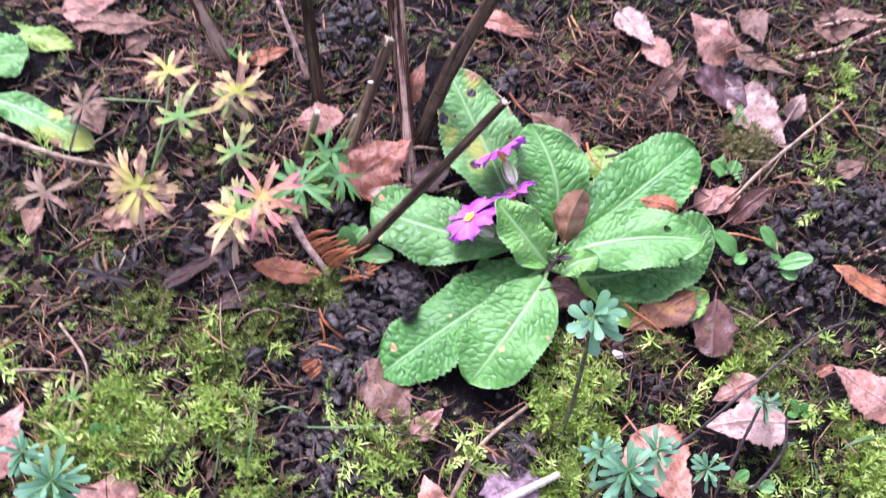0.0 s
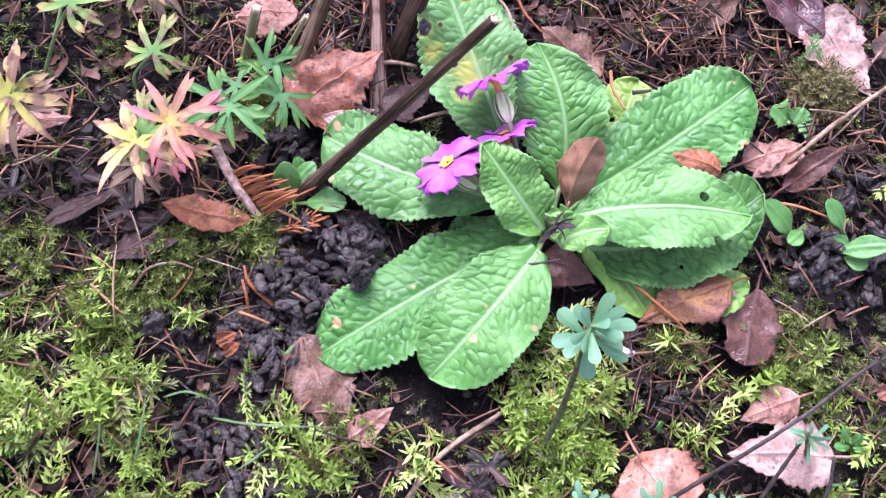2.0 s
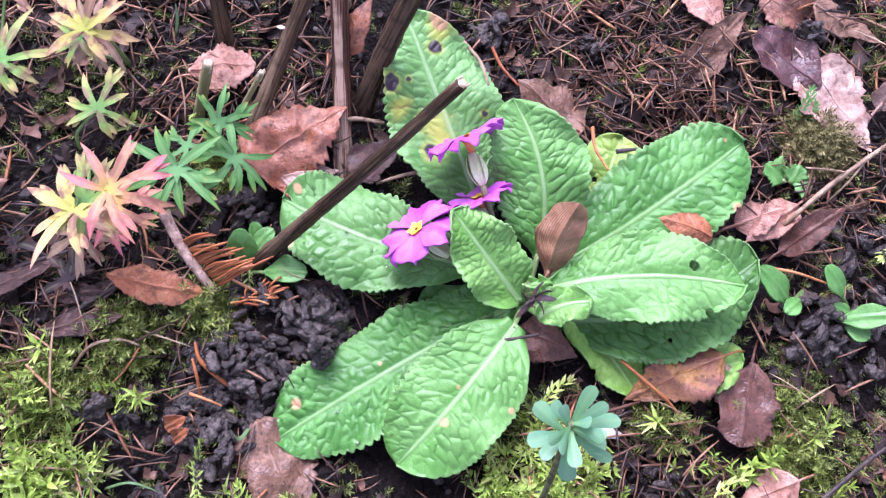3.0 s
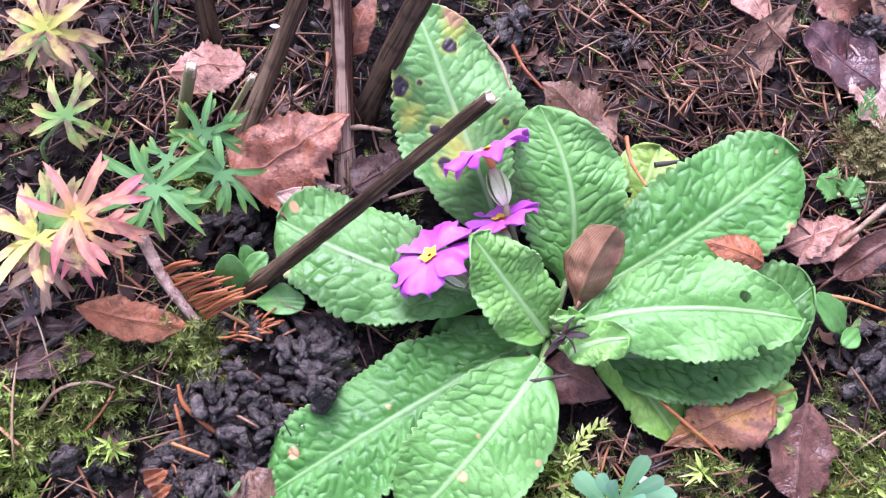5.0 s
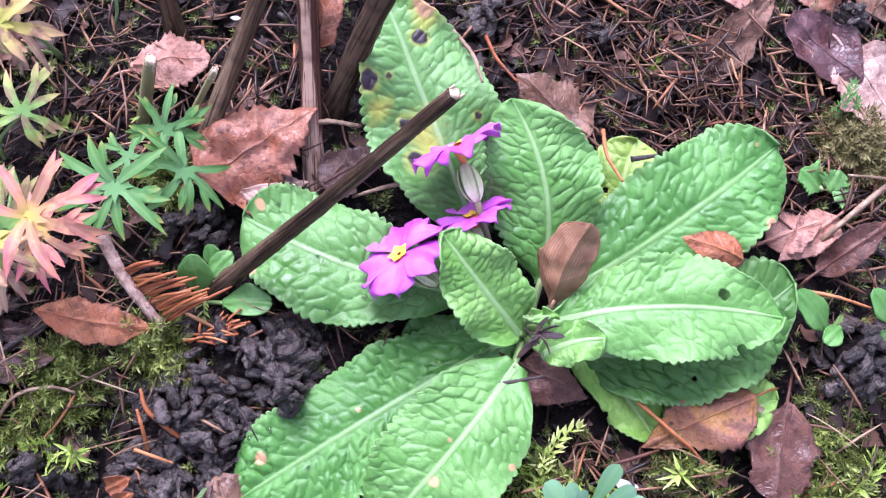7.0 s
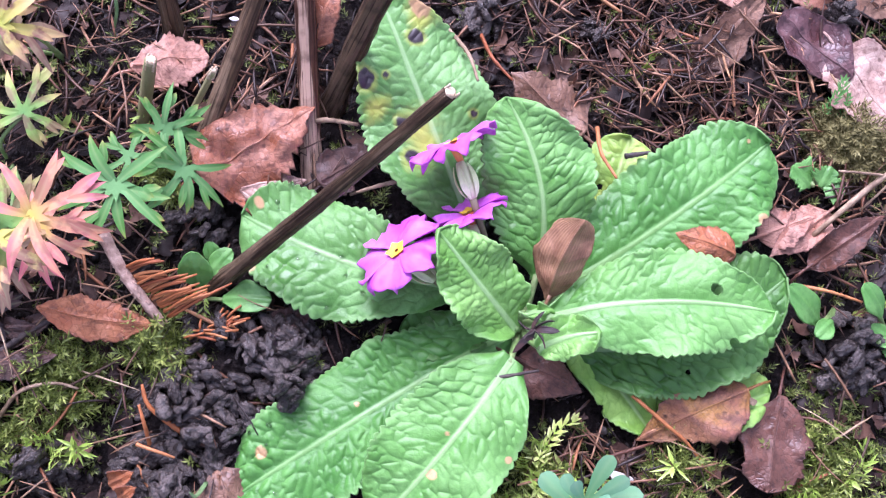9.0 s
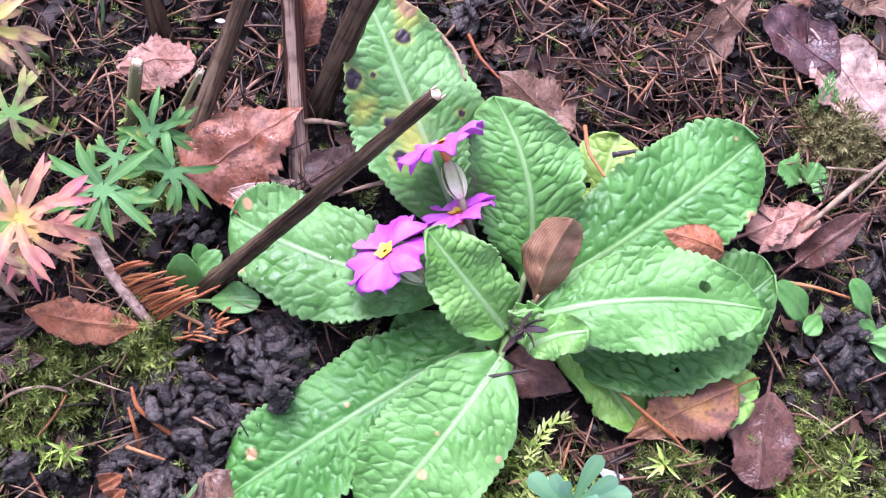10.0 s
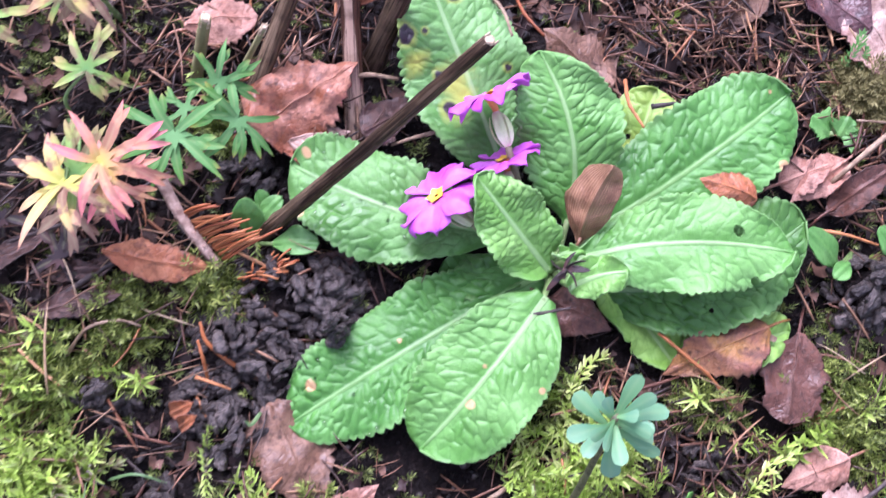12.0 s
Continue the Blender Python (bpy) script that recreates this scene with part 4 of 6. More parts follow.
def primrose_leaf(base, tip, width, material, label="", drops=0, **kw):
    """One wrinkled leaf of the rosette, with its short winged stalk run to the crown."""
    P, f, marks = primrose_blade(base, tip, width, **kw)
    SHADE.append((base, tip, width * 0.44, 1))
    ob = put("leaf", primrose, P, f, material, label, marks, thick=0.0007)
    rng = np.random.default_rng(len(SHADE))
    for k in rng.integers(len(P) * 2 // 5, len(P) * 9 // 10, drops):
        water_drop(tuple(P[k] + (0, 0, 0.0005)), rng.uniform(0.0008, 0.0022))
    b, c = np.asarray(base, float), np.array(primrose.location) + (0, 0, 0.001)
    d = unit(np.asarray(tip, float) - b)
    if np.linalg.norm(b - c) < 0.03:
        v, f = tube(curve([c, (b + c) / 2 + (0, 0, 0.001), b + d * 0.002 - (0, 0, 0.001)], 9), np.linspace(0.0019, 0.0011, 9), 8)
        put("leaf_stalk", primrose, v, f, PETIOLE)
    return ob


primrose_leaf((-0.0281, 0.0264, 0.0220), (-0.0839, 0.0966, 0.0482), 0.0468, PRIMROSE_WORN, "green leaf with yellowed patches and black rot spots", seed=11, bow=0.044, roll=-4.2, shape=ELLIPSE, drops=5, spots=((0.71, -0.80, 0.0032), (0.70, -0.43, 0.0013), (0.80, 0.33, 0.0023), (0.51, -0.40, 0.0022), (0.38, -0.50, 0.0028), (0.45, 0.67, 0.0012)), yellows=((0.87, 0.7, 0.0045), (0.48, -0.25, 0.006), (0.41, -0.2, 0.005), (0.60, -0.72, 0.004)), bites=((0.90, 0.93, 0.0035),))
primrose_leaf((-0.0031, 0.0181, 0.0240), (-0.0306, 0.0699, 0.0508), 0.0400, PRIMROSE_SHEEN, "", seed=12, bow=0.03, side=0.096, roll=4.6, shape=ELLIPSE)
primrose_leaf((0.0145, 0.0443, 0.0160), (0.0170, 0.0797, 0.0260), 0.0250, PRIMROSE_YELLOW, "yellowing primrose leaf", seed=13, bow=0.05, nu=100, nv=50, holes=((0.42, -0.5, 0.0012),))
primrose_leaf((0.0084, 0.0207, 0.0220), (0.0648, 0.0880, 0.0342), 0.0445, PRIMROSE_FRESH, "", seed=14, bow=0.049, side=0.02, roll=-6.8, shape=BROAD, bites=((0.77, 0.98, 0.0022), (0.93, -0.40, 0.0009)))
primrose_leaf((0.0103, 0.0001, 0.0120), (0.0825, 0.0435, 0.0234), 0.0420, PRIMROSE_SHADED, "green leaf coloured darker for the shade of another", relief=0.0008, seed=15, bow=0.05, side=0.118, roll=-4.5, shape=BROAD, holes=((0.47, 0.57, 0.0011),))
primrose_leaf((0.0001, 0.0028, 0.0300), (0.0757, 0.0241, 0.0404), 0.0369, PRIMROSE_SHEEN, "green leaf with small nibbled holes", seed=16, shape=ELLIPSE, bow=0.048, side=-0.053, roll=-2.9, holes=((0.75, -0.30, 0.0019), (0.82, 0.93, 0.0018)))
primrose_leaf((-0.0177, 0.0103, 0.0200), (-0.1092, 0.0122, 0.0242), 0.0425, PRIMROSE, "", seed=17, bow=0.056, side=-0.067, roll=1.8, drops=16, bites=((0.95, 0.55, 0.002), (0.9, -0.9, 0.002)))
primrose_leaf((-0.0077, -0.0010, 0.0140), (-0.0449, -0.0124, 0.0140), 0.0189, PRIMROSE_SHADED, "", seed=18, bow=0.05, nu=90, nv=40)
primrose_leaf((-0.0082, -0.0009, 0.0150), (-0.0829, -0.0794, 0.0113), 0.0425, PRIMROSE_FRESH, "green leaf flecked with dry scars", seed=19, bow=0.038, side=0.006, shape=BROAD, relief=0.0008, drops=14, bites=((0.87, 0.45, 0.0018), (0.54, 0.20, 0.0008)))
primrose_leaf((-0.0052, -0.0129, 0.0310), (-0.0345, -0.0760, 0.0187), 0.0420, PRIMROSE_SHEEN, "green leaf flecked with dry scars", seed=20, bow=0.1, side=-0.023, roll=2.3, shape=BROAD, bites=((0.66, -0.10, 0.0018), (0.38, -0.90, 0.0012), (0.47, 0.13, 0.0006)))
primrose_leaf((-0.0052, -0.0023, 0.0260), (-0.0402, 0.0159, 0.0552), 0.0277, PRIMROSE_YOUNG, "young upright crinkled leaf", seed=21, bow=0.058, side=-0.016, shape=TAPER, cup=0.08, cell=0.0032, relief=0.00062, nu=120, nv=64)
primrose_leaf((0.0015, -0.0082, 0.0320), (0.0196, 0.0008, 0.0420), 0.0150, PRIMROSE_YOUNG, "small young crinkled leaf", seed=22, bow=0.1, side=-0.051, cell=0.0024, nu=80, nv=44, relief=0.0005, shape=BROAD)
primrose_leaf((-0.0072, 0.0028, 0.0320), (0.0012, 0.0037, 0.0400), 0.0057, PRIMROSE_YOUNG, "tiny young leaf", seed=23, bow=0.1, cell=0.002, nu=50, nv=28, relief=0.0005)
primrose_leaf((0.0103, 0.0057, 0.0120), (0.0508, -0.0208, 0.0063), 0.0225, PRIMROSE_LIME, "", seed=24, bow=0.047, side=-0.042, nu=100, nv=50, shape=ELLIPSE, holes=((0.6, 0.95, 0.0016),))
primrose_leaf((0.0395, -0.0047, 0.0040), (0.0880, 0.0044, 0.0112), 0.0231, PRIMROSE_LIME, "", seed=25, bow=0.083, side=0.123, nu=90, nv=46)


def flower_neck(top, calyx_foot, foot):
    """The pale ribbed calyx under a flower and its hairy stalk."""
    t, c, e = (np.asarray(p, float) for p in (top, calyx_foot, foot))
    line = curve([t, (t + c) / 2 + (0, 0, 0.001), c], 11)
    v, f = tube(line, np.interp(np.linspace(0, 1, len(line)), (0, .12, .4, .8, 1), (.0013, .0019, .0024, .0022, .0012)), 10, 0.10, 3)
    calyx = put("calyx", primrose, v, f, CALYX, "pale green calyx")
    d = unit(t - c)
    x = unit(np.cross(d, (0.2, 0.3, 0.9)))
    y = np.cross(d, x)
    for k in range(5):
        o = math.cos(k * 1.257) * x + math.sin(k * 1.257) * y
        p, fc, reach, rib = strip(c + o * 0.0016, t + o * 0.0026 - d * 0.001, 0.0028, 10, 0.10, 0.0, 0.35, up=o)
        put("sepal", calyx, p, fc, CALYX, "pale ribbed sepal", thick=0.0002)
    v, f = tube(curve([c, (c + e) / 2 + (0, 0, 0.003), e], 12), np.full(12, 0.0013), 8)
    put("flower_stalk", primrose, v, f, FLOWER_STALK)


primrose_flower(primrose, (-0.0522, 0.0096, 0.0405), (-0.6512, 0.2664, 0.7106), 0.0167, 14, 1)
primrose_flower(primrose, (-0.0437, 0.0469, 0.0530), (-0.6400, 0.6700, 0.3700), 0.0160, 69, 2)
primrose_flower(primrose, (-0.0325, 0.0290, 0.0420), (-0.5800, 0.6200, 0.5200), 0.0140, 20, 3)
flower_neck((-0.0490, 0.0083, 0.0370), (-0.0378, 0.0055, 0.0330), (-0.0137, 0.0001, 0.0180))
flower_neck((-0.0400, 0.0425, 0.0508), (-0.0326, 0.0330, 0.0460), (-0.0134, 0.0070, 0.0180))
flower_neck((-0.0300, 0.0265, 0.0396), (-0.0286, 0.0205, 0.0360), (-0.0105, 0.0036, 0.0180))


# ---- withered scraps on the primrose ----
scrap = thing("withered_flower", (-0.0024, -0.0037, 0.0400), "black shrivelled flower in the heart of the primrose", "dead flower")
for k, (dx, dy, dz, wide) in enumerate(((0.009, 0.001, 0.003, 0.0032), (-0.004, -0.009, -0.002, 0.0028), (0.003, 0.006, 0.003, 0.0024), (-0.003, -0.004, 0.002, 0.0032), (0.005, -0.006, 0.0, 0.0026), (0.007, 0.004, 0.001, 0.0022), (-0.005, 0.001, 0.002, 0.0022))):
    c = np.array((-0.0024, -0.0037, 0.0400))
    P, f, marks = dry_blade(c, c + np.array((dx, dy, dz)), wide, LANCE, 0.1, 0.0, 20 * k, 0.0, 1.2, 0.0012, 0.05, 70 + k, 20, 12)
    put("petal", scrap, P, f, GER_DEAD, "", dict(reach=marks["edge"], rib=marks["edge"] * 0), 0.0004)
twig("dry_scrap", [(-0.0179, -0.0216, 0.0300), (-0.0098, -0.0210, 0.0310), (0.0041, -0.0148, 0.0320)], 0.0009, TWIG_DARK, "black dry scrap lying across a primrose leaf", "plant scrap", (), 0, 3, 0.6)


def chip(at, size, material, label, name, category, seed=0, flat=0.6):
    v, f = crumb_template(seed)
    v = v * np.asarray(size)
    v[:, 2] *= flat
    ob = new(name, mesh_data(name, v, [tuple(q) for q in f.tolist()], material, flat=True))
    ob.location = at
    m = ob.modifiers.new("edge", "BEVEL")
    m.width, m.segments = float(np.min(size)) * 0.12, 2
    return tagged(ob, label, category)


# ---- cut stalks of the old clump ----
cut_stalk((-0.1124, -0.0129, 0.0146), (-0.0447, 0.0263, 0.1350), 0.0031, STALK, "dark dry cut stalk leaning over the primrose", 0.001, 1, True, 0.62)
cut_stalk((-0.1328, 0.0278, 0.0185), (-0.1155, 0.0889, 0.0780), 0.0037, STALK_GREY, "dark dry cut stalk standing in the clump", 0, 2, True, 0.85)
cut_stalk((-0.0911, 0.0347, 0.0160), (-0.1215, 0.1295, 0.0850), 0.0041, STALK_BARE, "reddish dry stalk with peeling bark", 0, 3, True, 0.85)
cut_stalk((-0.0922, 0.0626, 0.0177), (-0.0597, 0.0963, 0.1300), 0.0042, STALK, "thick dark cut stalk standing in the clump", -0.003, 4, True, 0.85)
cut_stalk((-0.1553, 0.0725, 0.0227), (-0.1650, 0.0988, 0.1000), 0.0037, STALK, "dark dry stalk behind the clump", 0, 5, True, 0.85)
cut_stalk((-0.2150, 0.0859, 0.0277), (-0.2370, 0.1021, 0.0800), 0.0044, STALK_BARE, "reddish brown dry stalk behind the clump", 0, 6, True, 0.85)
cut_stalk((-0.1154, 0.1089, 0.0221), (-0.1187, 0.1047, 0.1200), 0.0034, STALK_BARE, "thin reddish dry stalk", 0, 7, False, 0.85)
cut_stalk((-0.1549, 0.0356, 0.0205), (-0.1460, 0.0439, 0.0620), 0.0025, STALK_GREEN, "old greenish cut stalk stub", 0, 8, True, 0.85)
cut_stalk((-0.1413, 0.0367, 0.0196), (-0.1254, 0.0460, 0.0620), 0.0012, STALK_GREEN, "thin greenish cut stalk stub", 0, 9, True, 0.85)
chip((-0.1178, 0.0544, 0.0860), (0.0035, 0.003, 0.003), WHITE, "small white scar on a dry stalk", "pith_scar", "plant scrap", 9)
twig("twig", [(-0.1650, 0.0849, 0.0281), (-0.1752, 0.0968, 0.0456), (-0.1877, 0.1118, 0.0623)], 0.0017, TWIG, "thin grey dry twig", "twig", (), 0, 8, 0.6)
twig("twig", [(-0.0982, 0.0698, 0.0226), (-0.1011, 0.0744, 0.0390), (-0.1009, 0.0846, 0.0496)], 0.0005, TWIG_DARK, "thin dark curled tendril beside the stalks", "twig", (), 0, 9, 0.6)


# ---- fallen leaves ----
dead_leaf((-0.1267, 0.0197, 0.0276), (-0.0949, 0.0548, 0.0294), 0.0364, RUSSET, "russet serrated birch leaf lying wet on the soil", seed=101, curl=-0.35, crumple=0.0050, teeth=0.17)
dead_leaf((-0.1132, 0.0209, 0.0230), (-0.0915, 0.0314, 0.0220), 0.0115, PALE, "pale underside of a torn birch leaf", seed=102, stalk=0)
dead_leaf((-0.1621, 0.0513, 0.0299), (-0.1381, 0.0643, 0.0310), 0.0215, PINK, "pinkish spotted birch leaf on the litter", seed=103, curl=-0.3, shape=ELLIPSE, teeth=0.12)
dead_leaf((-0.1012, 0.0748, 0.0391), (-0.0964, 0.0955, 0.0550), 0.0127, RUSSET, "small russet birch leaf caught between stalks", seed=104, curl=0.4)
dead_leaf((0.0001, 0.0771, 0.0221), (-0.0315, 0.0905, 0.0291), 0.0300, BROWN, "dry brown fallen leaf on the litter", teeth=0.11, seed=105, curl=-0.3, stalk=0.022)
dead_leaf((0.0374, 0.1168, 0.0129), (0.0573, 0.1582, 0.0230), 0.0184, BROWN, "brown pointed leaf half buried in needles", seed=106, curl=0.8, crumple=0.004)
dead_leaf((0.0953, 0.1325, 0.0148), (0.0628, 0.1478, 0.0240), 0.0272, PURPLE, "glossy purple-brown fallen leaf on soil", seed=107, curl=0.4, shape=ELLIPSE, teeth=0.02)
dead_leaf((-0.1631, -0.0392, 0.0286), (-0.1259, -0.0336, 0.0243), 0.0148, ORANGE, "orange-brown narrow fallen leaf", seed=108, shape=LANCE, curl=-0.3, side=0.03, stalk=0)
dead_leaf((0.0010, 0.0085, 0.0321), (0.0052, 0.0350, 0.0516), 0.0185, SHELL, "folded ribbed brown leaf among primrose leaves", seed=109, cup=-0.75, stalk=0.008, bow=0.08, side=-0.05, shape=ELLIPSE, teeth=0.01)
dead_leaf((-0.0029, -0.0097, 0.0171), (0.0221, -0.0147, 0.0171), 0.0206, MAROON, "curled brown leaf under the primrose", seed=110, curl=-0.7)
dead_leaf((0.0777, 0.0014, 0.0165), (0.0445, -0.0252, 0.0130), 0.0243, OCHRE, "ochre spotted fallen leaf beside the primrose", seed=111, curl=0.2, stalk=0.01)
dead_leaf((0.0919, 0.0040, 0.0093), (0.0927, -0.0306, 0.0112), 0.0274, MAROON, "reddish brown wet fallen leaf", seed=112, curl=-0.2, shape=ELLIPSE)
dead_leaf((0.0593, 0.0416, 0.0338), (0.0375, 0.0430, 0.0384), 0.0160, ORANGE, "orange-brown leaf between primrose leaves", seed=113, curl=-0.2, stalk=0)
dead_leaf((0.0980, 0.0784, 0.0113), (0.0779, 0.0530, 0.0132), 0.0163, PINK, "pinkish brown fallen leaf on the moss", seed=114, curl=0.2)
dead_leaf((0.0944, 0.0551, 0.0122), (0.1157, 0.0792, 0.0162), 0.0162, MAROON, "dark brown curled leaf beside a twig", seed=115, curl=1.1, crumple=0.003)
dead_leaf((-0.0861, 0.0311, 0.0214), (-0.0701, 0.0514, 0.0255), 0.0192, DARK, "dark brown leaf between the stalks", seed=116, curl=0.3)
dead_leaf((-0.0887, -0.0233, 0.0163), (-0.0751, -0.0113, 0.0181), 0.0118, DARK, "dark rotting leaf on the soil", seed=117, curl=0.2, stalk=0)
dead_leaf((-0.0915, -0.0732, 0.0095), (-0.0587, -0.1110, 0.0080), 0.0295, BROWN, "brown serrated leaf under the primrose", seed=118, curl=-0.3, teeth=0.08)
dead_leaf((-0.0589, -0.1090, 0.0111), (-0.0454, -0.0912, 0.0152), 0.0132, PINK, "pinkish brown fallen leaf on the moss", seed=119, curl=0.3)
dead_leaf((0.0575, -0.0806, 0.0116), (0.0915, -0.1123, 0.0104), 0.0380, CORAL, "large coral pink fallen leaf on moss", seed=120, curl=-0.3, teeth=0.06)
dead_leaf((0.1186, -0.0364, 0.0030), (0.0974, -0.0524, 0.0055), 0.0162, PINK, "pinkish brown fallen leaf on the moss", seed=121, curl=-0.2)
dead_leaf((0.1387, -0.0565, 0.0064), (0.0940, -0.0688, 0.0108), 0.0280, PALE, "pale pink serrated leaf on moss", seed=122, curl=0.2, teeth=0.08)
dead_leaf((0.2001, -0.0363, -0.0027), (0.1607, -0.0190, 0.0071), 0.0289, PINK, "pinkish brown fallen leaf on the moss", seed=123, curl=-0.2)
dead_leaf((0.1983, 0.0262, 0.0012), (0.1562, 0.0416, 0.0091), 0.0150, ORANGE, "orange-brown narrow fallen leaf", seed=124, shape=LANCE, curl=0.3, stalk=0)
dead_leaf((-0.1826, -0.1761, 0.0227), (-0.2192, -0.1795, 0.0271), 0.0319, PINK, "large pinkish fallen leaf on moss", seed=125, curl=-0.25)
dead_leaf((-0.2640, -0.1791, 0.0212), (-0.2567, -0.1373, 0.0252), 0.0242, PINK, "pinkish brown fallen leaf on the moss", seed=126, curl=0.2)
dead_leaf((-0.3066, 0.0822, 0.0419), (-0.2580, 0.0904, 0.0430), 0.0193, TAN, "tan curled dry leaf on the litter", seed=127, curl=0.7)
dead_leaf((-0.3142, 0.0882, 0.0448), (-0.2818, 0.1007, 0.0473), 0.0220, PINK, "pinkish brown fallen leaf on the moss", seed=128, curl=0.2)
dead_leaf((-0.2008, 0.0849, 0.0326), (-0.1800, 0.1003, 0.0341), 0.0121, ORANGE, "orange-brown narrow fallen leaf", seed=129, curl=0.2)
dead_leaf((-0.0740, 0.1513, 0.0278), (-0.0382, 0.1475, 0.0290), 0.0153, RUSSET, "russet serrated birch leaf lying wet on the soil", seed=130, curl=0.3)
dead_leaf((0.0880, 0.1633, 0.0171), (0.0527, 0.1860, 0.0250), 0.0296, PINK, "pinkish brown fallen leaf on the moss", seed=131, curl=-0.3, crumple=0.003)
dead_leaf((0.0096, 0.1812, 0.0237), (0.0356, 0.1579, 0.0245), 0.0193, PALE, "pale torn leaf on the litter", seed=132, curl=0.3)
dead_leaf((0.0284, 0.1645, 0.0214), (0.0503, 0.1410, 0.0224), 0.0160, PINK, "pinkish brown fallen leaf on the moss", seed=133, curl=0.2)
dead_leaf((0.0871, 0.1430, 0.0180), (0.1249, 0.1119, 0.0135), 0.0316, PALE, "pale pink fallen leaf on dark soil", seed=134, curl=0.3)
dead_leaf((0.0853, 0.1709, 0.0178), (0.1197, 0.1640, 0.0170), 0.0176, TAN, "tan curled dry leaf on the litter", seed=135, curl=0.2)
dead_leaf((0.1230, 0.1318, 0.0148), (0.1290, 0.1451, 0.0232), 0.0137, PALE, "curled whitish dry leaf", seed=136, curl=1.0)
dead_leaf((-0.0110, -0.1151, 0.0124), (0.0138, -0.1445, 0.0109), 0.0303, MAUVE, "pale mauve fallen leaf on the moss", seed=137, curl=-0.3)
dead_leaf((-0.0324, -0.1585, 0.0123), (-0.0480, -0.1292, 0.0191), 0.0246, CORAL, "coral pink fallen leaf on the moss", seed=138, curl=0.2)
dead_leaf((-0.2520, -0.0319, 0.0292), (-0.2133, -0.0136, 0.0316), 0.0156, PINK, "pinkish brown fallen leaf on the moss", seed=139, curl=-0.2)
dead_leaf((0.1338, 0.1977, 0.0160), (0.1758, 0.2207, 0.0164), 0.0216, TAN, "tan curled dry leaf on the litter", seed=140, curl=0.3)
dead_leaf((0.0888, 0.2067, 0.0197), (0.1015, 0.1776, 0.0210), 0.0178, BROWN, "dry brown fallen leaf on the litter", seed=141, curl=0.4)
dead_leaf((-0.2846, -0.0326, 0.0315), (-0.2800, -0.0552, 0.0438), 0.0123, TAN, "pale dried leaf rib standing in the moss", seed=142, shape=LANCE, curl=0.6)
dead_leaf((0.0737, 0.0607, 0.0120), (0.0921, 0.0737, 0.0135), 0.0166, PINK, "pink-brown fallen leaf lying on litter", seed=143, curl=0.3)
dead_leaf((-0.2831, 0.0346, 0.0354), (-0.2661, 0.0163, 0.0371), 0.0193, BROWN, "dry brown fallen leaf on the litter", seed=144, curl=0.6, crumple=0.003)
dead_leaf((-0.1769, -0.0583, 0.0204), (-0.1574, -0.0377, 0.0263), 0.0087, DARK, "dark flat rotting leaf on the soil", seed=145, shape=LANCE, curl=0.4, stalk=0)
dead_leaf((-0.1832, -0.0522, 0.0212), (-0.1616, -0.0450, 0.0261), 0.0076, DARK, "dark flat rotting leaf on the soil", seed=146, shape=LANCE, curl=0.4, stalk=0)
dead_leaf((-0.2075, -0.0620, 0.0243), (-0.1846, -0.0368, 0.0282), 0.0111, DARK, "dark narrow rotting leaf on the litter", seed=147, shape=LANCE, curl=0.5, stalk=0)
dead_leaf((-0.1807, -0.0670, 0.0221), (-0.1513, -0.0522, 0.0250), 0.0100, DARK, "dark narrow rotting leaf on the litter", seed=148, shape=LANCE, curl=0.5, stalk=0)
dead_leaf((-0.1651, -0.0570, 0.0216), (-0.1522, -0.0520, 0.0250), 0.0113, BROWN, "dull brown leaf scrap half under litter", seed=149, curl=0.3, stalk=0)
dead_leaf((-0.1778, -0.1476, 0.0171), (-0.1610, -0.1418, 0.0203), 0.0087, BROWN, "dry brown leaf scrap in moss", seed=150, curl=0.5, stalk=0)
dead_leaf((-0.0189, -0.1078, 0.0084), (-0.0045, -0.1160, 0.0169), 0.0106, DARK, "black shrivelled leaf in moss", seed=151, curl=1.2, stalk=0, crumple=0.004)
dead_leaf((-0.2710, 0.0744, 0.0369), (-0.2571, 0.0873, 0.0407), 0.0133, BROWN, "dry brown fallen leaf on the litter", seed=152, curl=0.5)
dead_leaf((0.1557, 0.1025, 0.0087), (0.1710, 0.1119, 0.0122), 0.0136, BROWN, "dry brown fallen leaf on the litter", seed=153, curl=0.4)


# ---- dead conifer sprig and twigs ----
sprig = thing("conifer_sprig", (-0.1487, -0.0107, 0.0373), "dead conifer sprig with a comb of orange-brown needles", "dead sprig")
line = curve([(-0.1487, -0.0107, 0.0373), (-0.1372, -0.0220, 0.0318), (-0.1228, -0.0322, 0.0222)], 22)
v, f = tube(line, np.linspace(0.0022, 0.0015, len(line)), 8, 0.25, 4)
put("twig", sprig, v, f, TWIG, "grey scaly bark")
rng = np.random.default_rng(30)
for k in range(40):
    i = int(rng.integers(1, 21))
    d = unit(line[i + 1] - line[i - 1])
    q = unit(np.cross(d, rng.normal(size=3)))
    v, f = tube([line[i] + q * 0.0012, line[i] + q * 0.0022 + d * 0.0012], [0.0006, 0.0002], 5)
    put("bud_scale", sprig, v, f, TWIG)
rng = np.random.default_rng(31)
